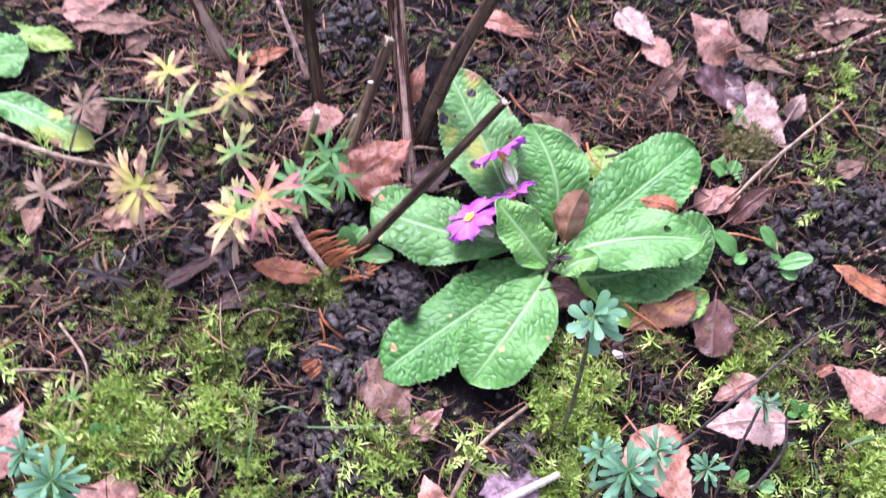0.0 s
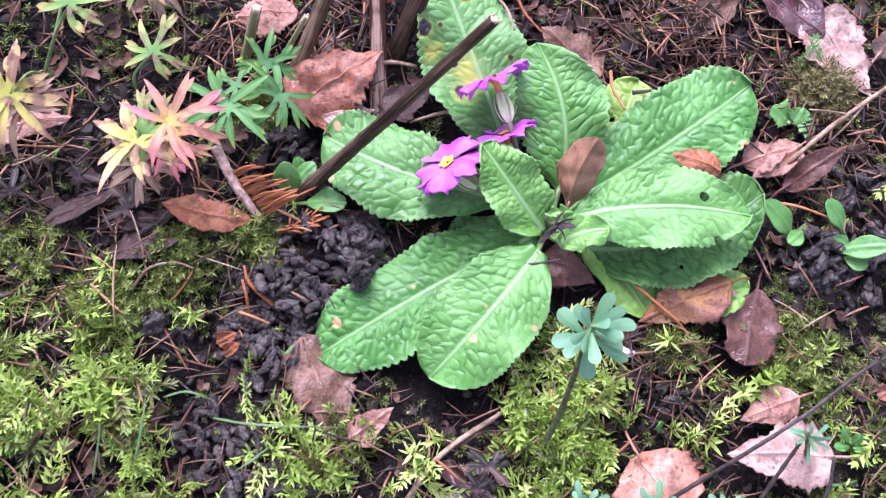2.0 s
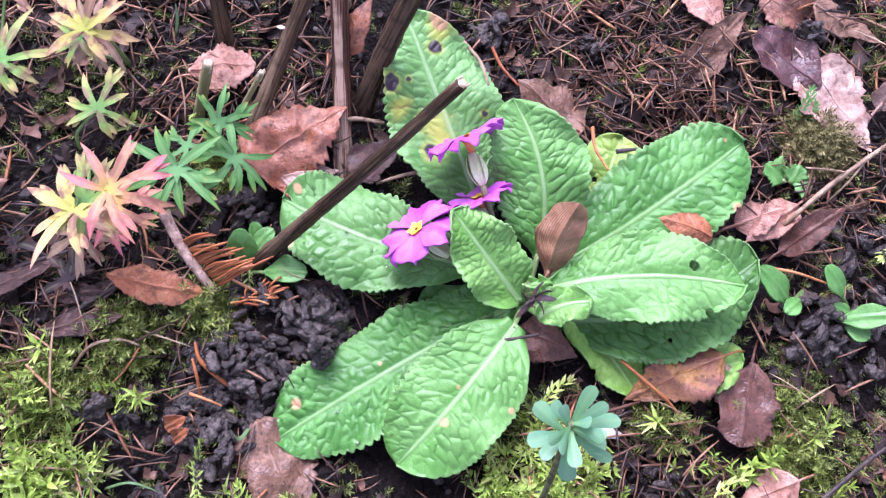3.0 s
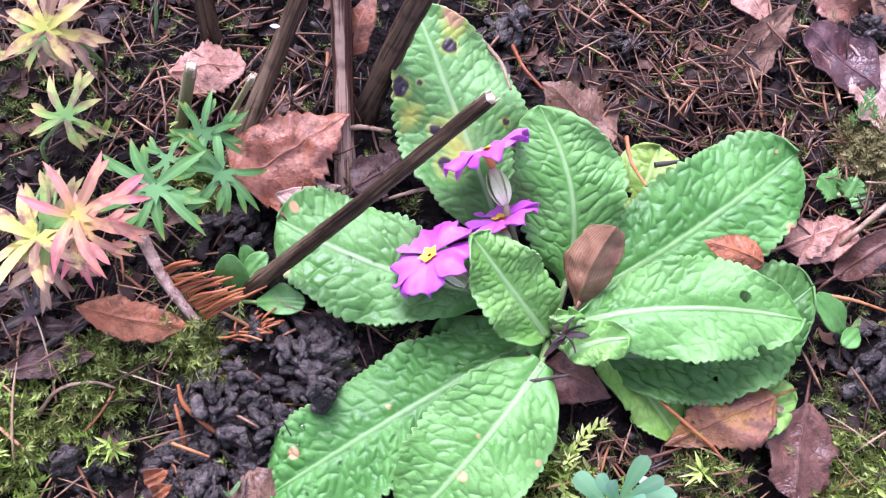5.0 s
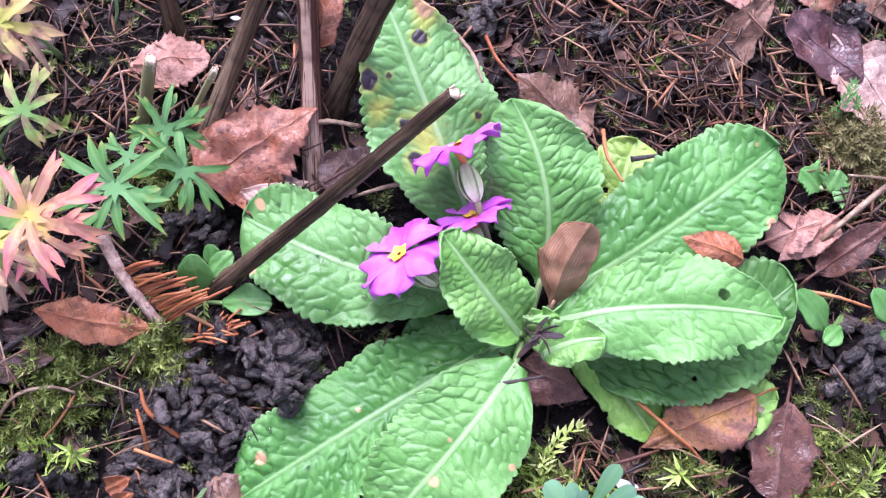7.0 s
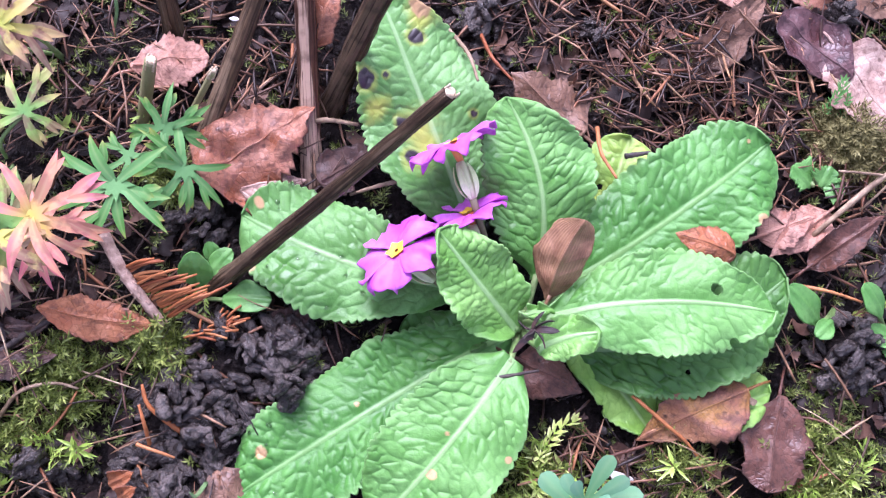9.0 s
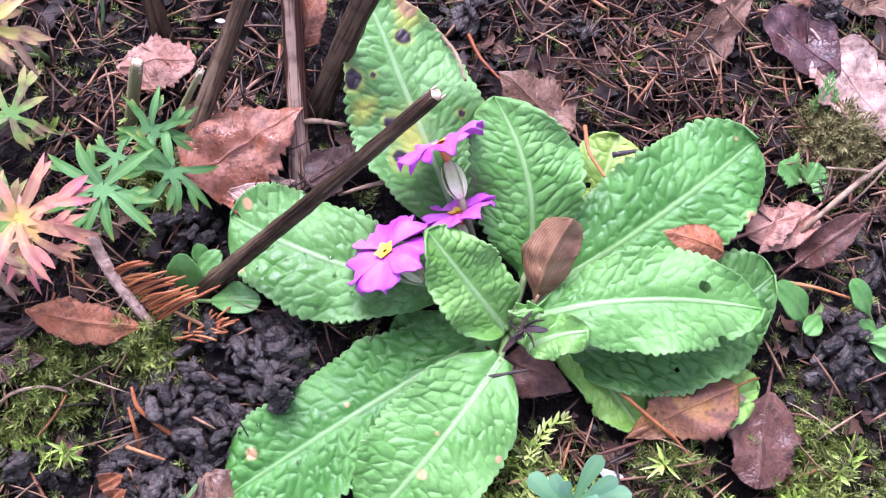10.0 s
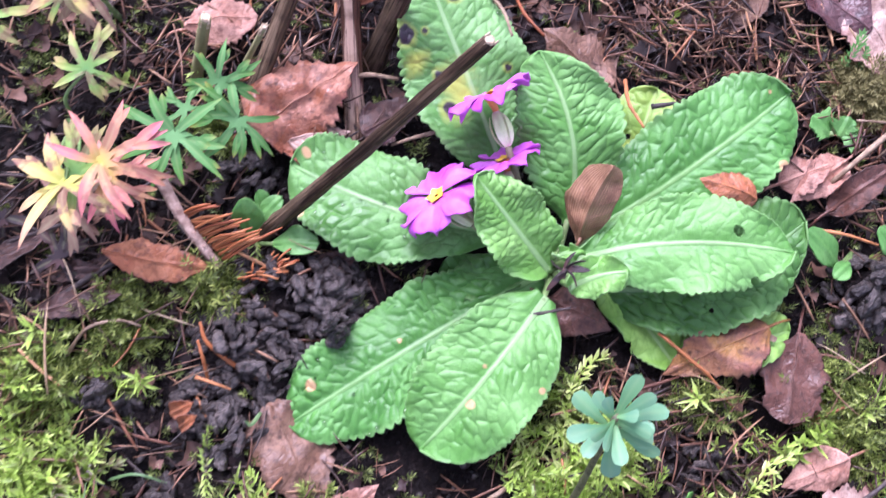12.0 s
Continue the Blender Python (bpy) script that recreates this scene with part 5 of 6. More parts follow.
for k in range(22):
    t = k / 21
    st = np.array((-0.1385, -0.0193, 0.0330)) * (1 - t) + np.array((-0.1212, -0.0295, 0.0232)) * t
    en = np.array((-0.1276, -0.0155, 0.0395)) * (1 - t) + np.array((-0.1068, -0.0196, 0.0298)) * t + rng.normal(0, 0.0022, 3)
    st = st + rng.normal(0, 0.0004, 3)
    v, f = tube(curve([st, (st + en) / 2 + (0, 0, 0.002), en], 7), np.interp(np.linspace(0, 1, 7), (0, .8, 1), (.0006, .0006, .0003)), 5)
    put("needle", sprig, v, f, SPRIG)
sprig = thing("conifer_sprig", (-0.1086, -0.0298, 0.0193), "broken tip of a dead conifer sprig", "dead sprig")
for k in range(26):
    t = k / 25
    st = np.array((-0.1142, -0.0340, 0.0195)) * (1 - t) + np.array((-0.1011, -0.0255, 0.0210)) * t + rng.normal(0, 0.0012, 3)
    en = st + np.array((rng.uniform(-0.002, 0.010), rng.uniform(-0.005, 0.007), rng.uniform(-0.001, 0.005)))
    v, f = tube(curve([st, (st + en) / 2 + (0, 0, 0.002), en], 6), np.full(6, 0.00045), 5)
    put("needle", sprig, v, f, SPRIG)
twig("twig", [(0.1483, 0.1355, 0.0353), (0.1222, 0.1046, 0.0272), (0.1071, 0.0864, 0.0212), (0.0934, 0.0669, 0.0110)], 0.0010, STRAW, "pale brown dry twig lying over leaves", "twig", ((0.45, (0.1079, 0.0804, 0.0148)), (0.6, (0.0938, 0.0882, 0.0262)), ), 0, 2, 1.15)
twig("twig", [(0.0700, -0.0977, 0.0267), (0.1031, -0.0603, 0.0600), (0.1306, -0.0272, 0.0550), (0.1554, -0.0082, 0.0500)], 0.0008, TWIG_DARK, "thin dark forked twig over the moss", "twig", ((0.97, (0.1528, 0.0028, 0.0580)), (0.92, (0.1453, 0.0023, 0.0580)), (0.7, (0.1218, -0.0204, 0.0600)), (0.76, (0.1300, -0.0224, 0.0590)), ), 6, 4, 0.8)
twig("twig", [(0.1098, -0.0882, 0.0045), (0.1145, -0.0673, 0.0235), (0.1158, -0.0601, 0.0318)], 0.0011, TWIG_DARK, "thin dark dry stem", "twig", (), 0, 5, 0.6)
twig("twig", [(0.1237, -0.0968, 0.0010), (0.1341, -0.0764, 0.0155), (0.1321, -0.0606, 0.0246)], 0.0011, TWIG_DARK, "thin dark dry stem", "twig", (), 0, 6, 0.6)
twig("twig", [(-0.0325, -0.1383, 0.0095), (-0.0225, -0.1071, 0.0146), (-0.0017, -0.0807, 0.0168)], 0.0015, STRAW, "pale dry straw stem on moss", "twig", (), 0, 7, 0.6)
twig("twig", [(-0.0048, -0.1328, 0.0159), (0.0077, -0.1232, 0.0176), (0.0201, -0.1134, 0.0163)], 0.0027, STICK, "whitish split stick lying on moss", "twig", (), 0, 10, 0.7)
twig("twig", [(-0.2521, -0.0942, 0.0315), (-0.2322, -0.1114, 0.0311), (-0.2262, -0.1280, 0.0237)], 0.0010, STRAW, "pale bent dry straw on moss", "twig", (), 0, 11, 0.6)
twig("twig", [(-0.3177, -0.0024, 0.0496), (-0.2788, -0.0087, 0.0525), (-0.2509, -0.0025, 0.0389)], 0.0019, STRAW, "brown dry leaf stalk lying on litter", "twig", (), 0, 12, 0.6)
twig("twig", [(-0.1650, -0.0774, 0.0204), (-0.1594, -0.0671, 0.0266), (-0.1500, -0.0614, 0.0263), (-0.1428, -0.0605, 0.0219)], 0.0007, STRAW, "pale curled dry straw", "twig", (), 0, 13, 0.6)
twig("twig", [(-0.1756, -0.0618, 0.0201), (-0.1670, -0.0502, 0.0242), (-0.1560, -0.0378, 0.0242)], 0.0017, TWIG_DARK, "dark flat rotting stem on the soil", "twig", (), 0, 14, 0.6)
twig("pine_needle_pair", [(0.0393, -0.0110, 0.0161), (0.0527, -0.0179, 0.0167), (0.0625, -0.0221, 0.0138), (0.0738, -0.0300, 0.0085)], 0.0008, SPRIG, "long orange needle pair across a leaf", "pine needle", (), 0, 17, 0.7)
twig("leaf_stalk_scrap", [(0.0038, 0.0778, 0.0299), (0.0067, 0.0654, 0.0370), (0.0136, 0.0564, 0.0399)], 0.0008, SPRIG, "brown leaf stalk on a primrose leaf", "plant scrap", (), 0, 18, 0.6)
twig("dry_scrap", [(0.0150, 0.0664, 0.0374), (0.0234, 0.0705, 0.0371)], 0.0010, TWIG_DARK, "tiny black twig on a yellow leaf", "plant scrap", (), 0, 19, 0.6)
twig("twig", [(-0.0595, 0.0977, 0.0375), (-0.0480, 0.0849, 0.0460), (-0.0417, 0.0740, 0.0489)], 0.0008, STRAW, "thin dry stem arching beside the leaf", "twig", (), 0, 21, 0.6)
twig("twig", [(0.1234, 0.1749, 0.0174), (0.1507, 0.1875, 0.0202), (0.1810, 0.2121, 0.0176)], 0.0018, STALK_BARE, "reddish brown strip of bark on the litter", "twig", (), 0, 41, 0.8)
twig("twig", [(0.1337, 0.1998, 0.0161), (0.1535, 0.2096, 0.0193), (0.1808, 0.2163, 0.0178)], 0.0018, STALK_BARE, "reddish brown dry stem on the litter", "twig", (), 0, 42, 0.9)
twig("twig", [(0.1699, 0.0504, 0.0046), (0.1881, 0.0613, 0.0060)], 0.0013, STALK_BARE, "reddish dry stem at the soil edge", "twig", (), 0, 43, 0.9)
twig("twig", [(-0.1995, -0.0454, 0.0247), (-0.1719, -0.0276, 0.0299), (-0.1498, -0.0037, 0.0278)], 0.0009, TWIG_DARK, "thin dark twig on the litter", "twig", (), 0, 44, 0.6)
twig("pine_needle_pair", [(-0.1060, -0.0648, 0.0150), (-0.1178, -0.0601, 0.0221), (-0.1224, -0.0538, 0.0248)], 0.0009, SPRIG, "russet needle standing on soil", "pine needle", (), 0, 45, 0.6)
twig("pine_needle_pair", [(-0.1151, -0.0713, 0.0173), (-0.1169, -0.0662, 0.0257), (-0.1202, -0.0608, 0.0283)], 0.0008, SPRIG, "orange needle leaning on worm casts", "pine needle", (), 0, 46, 0.6)
twig("pine_needle_pair", [(-0.1181, -0.0727, 0.0214), (-0.1114, -0.0732, 0.0229), (-0.1049, -0.0735, 0.0204)], 0.0007, SPRIG, "orange needle lying on worm casts", "pine needle", (), 0, 47, 0.6)
twig("pine_needle_pair", [(0.0902, 0.0453, 0.0139), (0.1004, 0.0452, 0.0172), (0.1142, 0.0457, 0.0142)], 0.0008, SPRIG, "orange needle beside a seedling", "pine needle", (), 0, 48, 0.6)
twig("pine_needle_pair", [(-0.0461, 0.1053, 0.0230), (-0.0395, 0.0938, 0.0299), (-0.0303, 0.0867, 0.0308)], 0.0008, SPRIG, "curved brown needle behind the primrose", "pine needle", (), 0, 49, 0.6)
twig("twig", [(-0.0581, 0.0386, 0.0299), (-0.0664, 0.0353, 0.0263), (-0.0754, 0.0306, 0.0226)], 0.0010, STRAW, "pale brown dry stem under the primrose leaf", "twig", (), 0, 50, 0.6)
twig("twig", [(-0.0991, 0.0496, 0.0274), (-0.0903, 0.0523, 0.0310), (-0.0796, 0.0549, 0.0284)], 0.0012, STRAW, "pale brown dry stem across the stalks", "twig", (), 0, 51, 0.6)
twig("twig", [(-0.2749, -0.1251, 0.0252), (-0.2572, -0.1207, 0.0283), (-0.2382, -0.1164, 0.0252)], 0.0012, STRAW, "brown dry grass stem", "twig", (), 0, 22, 0.6)


# ---- geraniums ----
geranium("geranium", "green cut-leaved geranium at the foot of the stalks", (-0.1388, 0.0263, 0.0188), [((-0.1454, 0.0034, 0.0520), 0.0242, (-0.0562, -0.2752, 0.9597), 180, GER_GREEN, 8, ""), ((-0.1281, 0.0166, 0.0460), 0.0207, (0.1827, -0.2048, 0.9616), 160, GER_GREEN, 7, ""), ((-0.1380, 0.0263, 0.0500), 0.0188, (0.1045, -0.2297, 0.9676), -15, GER_GREEN, 6, ""), ((-0.1484, 0.0168, 0.0400), 0.0153, (-0.0562, -0.2752, 0.9597), 60, GER_GREEN, 5, "")])
geranium("geranium", "yellow and pink autumn-coloured geranium", (-0.1950, 0.0077, 0.0216), [((-0.1580, -0.0200, 0.0750), 0.0228, (0.1045, -0.2297, 0.9676), -40, GER_PINK, 7, "pink and yellow leaf"), ((-0.1715, -0.0268, 0.0620), 0.0253, (-0.0562, -0.2752, 0.9597), 170, GER_YELLOW, 7, "yellow leaf with brown tips"), ((-0.1890, 0.0226, 0.0380), 0.0185, (0.0243, -0.2533, 0.9671), 0, GER_LIME, 8, "yellow-green leaf"), ((-0.1596, -0.0200, 0.0600), 0.0190, (0.1045, -0.2297, 0.9676), -100, GER_PINK, 7, "pink and yellow leaf"), ((-0.1718, -0.0207, 0.0550), 0.0214, (0.0243, -0.2533, 0.9671), 60, GER_LIME, 7, "yellow-green leaf"), ((-0.1746, -0.0285, 0.0400), 0.0203, (0.0243, -0.2533, 0.9671), 190, GER_TAN, 7, "dried brown leaf")])
geranium("geranium", "yellowing geranium with browned leaf tips", (-0.2353, 0.0045, 0.0242), [((-0.2215, -0.0262, 0.0720), 0.0265, (0.0456, -0.3502, 0.9356), 150, GER_YELLOW, 9, ""), ((-0.2268, -0.0222, 0.0650), 0.0210, (0.0456, -0.3502, 0.9356), 0, GER_YELLOW, 8, ""), ((-0.2219, -0.0263, 0.0600), 0.0208, (0.0456, -0.3502, 0.9356), 200, GER_TAN, 7, "dried brown leaf"), ((-0.2121, 0.0151, 0.0780), 0.0209, (0.1276, -0.3317, 0.9347), -20, GER_LIME, 8, "yellow-green leaf"), ((-0.2331, 0.0518, 0.0600), 0.0208, (0.0456, -0.3502, 0.9356), 20, GER_YELLOW, 7, "")])
geranium("geranium", "yellowing geranium beside the dry stalks", (-0.1922, 0.0511, 0.0240), [((-0.1846, 0.0320, 0.0860), 0.0213, (0.0456, -0.3502, 0.9356), 0, GER_YELLOW, 8, ""), ((-0.1841, 0.0375, 0.0740), 0.0191, (0.0456, -0.3502, 0.9356), 140, GER_TAN, 7, "dried brown leaf"), ((-0.1902, 0.0339, 0.0740), 0.0143, (0.0456, -0.3502, 0.9356), 100, GER_LIME, 6, "yellow-green leaf")])
geranium("geranium", "black withered geranium leaves on the soil", (-0.2411, -0.0632, 0.0206), [((-0.2383, -0.0648, 0.0350), 0.0175, (0.0456, -0.3502, 0.9356), 180, GER_DEAD, 8, ""), ((-0.2278, -0.0518, 0.0250), 0.0139, (0.0456, -0.3502, 0.9356), 60, GER_DEAD, 7, "")], TWIG_DARK)
geranium("geranium", "black withered geranium leaf on moss", (-0.2254, -0.0922, 0.0177), [((-0.2218, -0.0974, 0.0250), 0.0143, (0.0456, -0.3502, 0.9356), 200, GER_DEAD, 7, "")], TWIG_DARK)
geranium("geranium", "black withered geranium leaves on the litter", (-0.1818, -0.0383, 0.0179), [((-0.1761, -0.0459, 0.0300), 0.0159, (0.0456, -0.3502, 0.9356), 90, GER_DEAD, 7, ""), ((-0.2015, -0.0369, 0.0280), 0.0149, (0.0456, -0.3502, 0.9356), 140, GER_DEAD, 7, "")], TWIG_DARK)
geranium("geranium", "pale green geranium seedling in moss", (-0.2438, -0.1465, 0.0158), [((-0.2267, -0.1526, 0.0300), 0.0120, (0.0456, -0.3502, 0.9356), 200, GER_LIME, 6, "")], PETIOLE)
geranium("geranium", "black withered geranium leaf in moss", (0.0016, -0.1081, 0.0009), [((-0.0018, -0.1052, 0.0300), 0.0123, (0.0500, -0.2961, 0.9538), 200, GER_DEAD, 7, ""), ((-0.0032, -0.1136, 0.0220), 0.0108, (0.0500, -0.2961, 0.9538), 100, GER_DEAD, 7, "")], TWIG_DARK)
geranium("geranium", "dried tan geranium leaves over litter", (-0.2768, -0.0416, 0.0244), [((-0.2772, 0.0251, 0.0500), 0.0162, (0.0500, -0.2961, 0.9538), 30, GER_TAN, 7, ""), ((-0.2823, -0.0263, 0.0400), 0.0200, (0.0500, -0.2961, 0.9538), 170, GER_TAN, 7, "")], TWIG_DARK)
geranium("geranium", "pale lime geranium seedling in moss", (-0.2331, -0.1639, 0.0140), [((-0.2279, -0.1528, 0.0300), 0.0169, (0.0500, -0.2961, 0.9538), 200, GER_LIME, 8, ""), ((-0.2317, -0.1311, 0.0300), 0.0140, (0.0500, -0.2961, 0.9538), 20, GER_LIME, 8, "")], PETIOLE)


# ---- spurge seedlings ----
rosette("spurge_seedling", "blue-green spurge with a rosette on a bare stem", (0.0180, -0.0947, 0.0006), (0.0155, -0.0612, 0.1120), 0.0175, 17, SPURGE, SPURGE_STEM, (0.0331, -0.1987, 0.9795), wide=0.30, seed=1)
rosette("spurge_seedling", "blue-green spurge growing through moss", (0.0311, -0.1267, -0.0023), (0.0424, -0.1262, 0.1000), 0.0175, 34, SPURGE, SPURGE_STEM, (0.0316, -0.2426, 0.9696), wide=0.2, seed=2)
rosette("spurge_seedling", "blue-green spurge growing through moss", (0.0412, -0.1319, -0.0033), (0.0551, -0.1124, 0.0950), 0.0135, 22, SPURGE, SPURGE_STEM, (0.0316, -0.2426, 0.9696), wide=0.21, seed=6)
rosette("spurge_seedling", "blue-green spurge growing through moss", (-0.2374, -0.1861, 0.0129), (-0.2164, -0.1776, 0.0600), 0.0196, 30, SPURGE, SPURGE_STEM, (0.0316, -0.2426, 0.9696), wide=0.2, seed=3)
rosette("spurge_seedling", "blue-green spurge growing through moss", (-0.2502, -0.1746, 0.0145), (-0.2345, -0.1678, 0.0600), 0.0134, 22, SPURGE, SPURGE_STEM, (0.0316, -0.2426, 0.9696), wide=0.2, seed=7)
rosette("spurge_seedling", "blue-green spurge growing through moss", (0.0508, -0.1252, -0.0036), (0.0297, -0.1167, 0.0900), 0.0120, 18, SPURGE, SPURGE_STEM, (0.0316, -0.2426, 0.9696), wide=0.21, seed=9)
rosette("spurge_seedling", "small pale spurge shoot", (0.1277, -0.0660, -0.0054), (0.1164, -0.0575, 0.0360), 0.0100, 18, SPURGE, SPURGE_STEM, (0.0316, -0.2426, 0.9696), wide=0.2, seed=4)
rosette("spurge_seedling", "small pale spurge shoot", (0.1023, -0.0938, -0.0053), (0.0920, -0.0981, 0.0300), 0.0126, 20, SPURGE, SPURGE_STEM, (0.0316, -0.2426, 0.9696), wide=0.2, seed=5)


# ---- seedlings and weeds ----


def seedling(root, leaves, label, name="seedling", category="seedling", lobed=0.0):
    """A small plant; leaves are (base, tip, width)."""
    t = thing(name, root, label, category, "seedlings")
    for i, (b, e, w) in enumerate(leaves):
        P, f, marks = dry_blade(b, e, w, ELLIPSE, 0.08, 0.0, 0.0, 0.0, 0.25, 0.0006, lobed, 40 + i, 22 if not lobed else 48, 16)
        put("leaf", t, P, f, SEEDLING, "", marks, 0.0005)
        v, f = tube(curve([np.asarray(root, float) - (0, 0, 0.002), np.asarray(b, float) + (0, 0, 0.0005)], 5), np.full(5, 0.0009), 6)
        put("leaf_stalk", t, v, f, PETIOLE)
    return t


seedling((0.1095, 0.0452, 0.0025), [((0.1025, 0.0344, 0.0104), (0.0837, 0.0410, 0.0221), 0.0130), ((0.1062, 0.0373, 0.0083), (0.1000, 0.0283, 0.0122), 0.0079)], "green seedling at the edge of bare soil")
seedling((0.1302, 0.0431, 0.0010), [((0.1234, 0.0334, 0.0109), (0.1428, 0.0389, 0.0178), 0.0110), ((0.1212, 0.0426, 0.0136), (0.1096, 0.0495, 0.0228), 0.0098), ((0.1275, 0.0326, 0.0065), (0.1371, 0.0291, 0.0096), 0.0085), ((0.1288, 0.0365, 0.0067), (0.1195, 0.0387, 0.0095), 0.0065)], "green seedling on worm-cast soil")
seedling((-0.1145, -0.0178, 0.0144), [((-0.1155, -0.0172, 0.0206), (-0.1192, -0.0081, 0.0354), 0.0121), ((-0.1069, -0.0175, 0.0179), (-0.0897, -0.0143, 0.0229), 0.0114), ((-0.1139, -0.0109, 0.0208), (-0.1086, -0.0010, 0.0250), 0.0078), ((-0.1138, -0.0061, 0.0191), (-0.1177, -0.0001, 0.0237), 0.0059)], "round-leaved green seedling at the foot of a stalk")
seedling((-0.2060, 0.0883, 0.0272), [((-0.2059, 0.0876, 0.0312), (-0.2119, 0.0836, 0.0434), 0.0081), ((-0.2056, 0.0889, 0.0312), (-0.2048, 0.0895, 0.0432), 0.0074), ((-0.2048, 0.0883, 0.0311), (-0.1986, 0.0855, 0.0405), 0.0061)], "tiny clover-like seedling among dry stalks")
seedling((0.1483, -0.0468, -0.0057), [((0.1450, -0.0482, 0.0045), (0.1379, -0.0452, 0.0111), 0.0049), ((0.1459, -0.0479, 0.0044), (0.1466, -0.0444, 0.0106), 0.0049), ((0.1448, -0.0498, 0.0024), (0.1374, -0.0527, 0.0067), 0.0043), ((0.1473, -0.0493, 0.0022), (0.1508, -0.0505, 0.0059), 0.0043)], "tiny green seedling in moss")
seedling((-0.2733, -0.0612, 0.0230), [((-0.2722, -0.0609, 0.0269), (-0.2736, -0.0606, 0.0330), 0.0043), ((-0.2713, -0.0607, 0.0268), (-0.2678, -0.0592, 0.0327), 0.0043)], "tiny green seedling in moss")
seedling((0.0671, -0.0658, -0.0011), [((0.0663, -0.0665, 0.0029), (0.0629, -0.0655, 0.0112), 0.0055)], "tiny green seedling in moss")
seedling((-0.2175, -0.0318, 0.0208), [((-0.2165, -0.0324, 0.0247), (-0.2173, -0.0349, 0.0326), 0.0044), ((-0.2161, -0.0316, 0.0247), (-0.2114, -0.0314, 0.0324), 0.0044)], "tiny green seedling in moss")
seedling((0.1137, -0.0974, -0.0063), [((0.1145, -0.0924, -0.0001), (0.1200, -0.0879, 0.0058), 0.0073), ((0.1269, -0.0926, -0.0009), (0.1357, -0.0938, 0.0024), 0.0091)], "small green seedling in moss")
seedling((0.0884, 0.0960, 0.0071), [((0.0900, 0.0865, 0.0115), (0.0800, 0.0906, 0.0153), 0.0120), ((0.0930, 0.0873, 0.0112), (0.0947, 0.0949, 0.0144), 0.0100), ((0.0942, 0.0870, 0.0110), (0.1020, 0.0862, 0.0126), 0.0095)], "lobed green weed beside a moss tuft", lobed=0.32)
seedling((-0.2118, -0.1481, 0.0134), [((-0.2111, -0.1485, 0.0214), (-0.2165, -0.1420, 0.0321), 0.0098), ((-0.2084, -0.1478, 0.0212), (-0.2025, -0.1402, 0.0313), 0.0098), ((-0.2098, -0.1497, 0.0192), (-0.2032, -0.1608, 0.0241), 0.0087)], "dark blue-green seedling in moss")
primrose = thing("primrose", (-0.3568, 0.0396, 0.0349), "primrose with yellowing leaves beside the geraniums", "primrose")
primrose_leaf((-0.3645, 0.0453, 0.0300), (-0.3221, 0.0546, 0.0450), 0.0312, PRIMROSE, "", seed=40, bow=0.08)
primrose_leaf((-0.3553, 0.0313, 0.0300), (-0.2715, 0.0110, 0.0300), 0.0208, PRIMROSE_WORN, "green leaf with a yellowed tip", seed=41, bow=0.1, yellows=((0.92, 0.0, 0.008), (0.7, -0.8, 0.006), (0.75, 0.8, 0.006)), bites=((0.8, 0.9, 0.003),))
primrose_leaf((-0.3702, 0.0762, 0.0200), (-0.3029, 0.0704, 0.0350), 0.0156, PRIMROSE_YELLOW, "yellowing leaf", seed=42, bow=0.1)


# ---- grass blades ----


def grass_blade(points, width, label):
    line = curve(points, 14)
    t = tagged(new("grass_blade"), label, "grass", "grass blades")
    t.location = tuple(line[0])
    d = np.gradient(line, axis=0)
    s = np.cross(d, (0, 0, 1.0))
    s = s / np.maximum(np.linalg.norm(s, axis=1), 1e-9)[:, None]
    w = np.interp(np.linspace(0, 1, len(line)), (0, .1, .7, 1), (.6, 1, .8, .05)) * width / 2
    P = np.stack([line - s * w[:, None], line - (0, 0, width * 0.25), line + s * w[:, None]], 1)
    put("blade", t, P.reshape(-1, 3), grid_faces(len(line), 3), GRASS, thick=0.0002)
    return t


grass_blade([(-0.1147, -0.1167, 0.0145), (-0.0950, -0.1150, 0.0232), (-0.0607, -0.1054, 0.0194)], 0.0010, "thin green grass blade over moss")
grass_blade([(-0.1384, -0.1495, 0.0122), (-0.1375, -0.1319, 0.0272), (-0.1395, -0.1175, 0.0322)], 0.0012, "thin green grass blade over moss")
grass_blade([(-0.0874, -0.1184, 0.0125), (-0.0930, -0.1287, 0.0203), (-0.0985, -0.1349, 0.0183)], 0.0010, "thin green grass blade over moss")
grass_blade([(-0.1370, -0.1147, 0.0162), (-0.1272, -0.1104, 0.0218), (-0.1163, -0.1104, 0.0190)], 0.0010, "thin green grass blade over moss")
grass_blade([(-0.1529, -0.1538, 0.0130), (-0.1528, -0.1407, 0.0238), (-0.1553, -0.1297, 0.0266)], 0.0010, "thin green grass blade over moss")
grass_blade([(0.1523, -0.0619, -0.0009), (0.1407, -0.0682, 0.0076), (0.1284, -0.0704, 0.0083)], 0.0012, "thin green grass blade over moss")
grass_blade([(0.1625, -0.0905, -0.0033), (0.1555, -0.0861, 0.0114), (0.1501, -0.0794, 0.0172)], 0.0012, "thin green grass blade over moss")
grass_blade([(0.1953, -0.0487, -0.0031), (0.1767, -0.0588, 0.0076), (0.1670, -0.0658, 0.0019)], 0.0019, "thin green grass blade over moss")
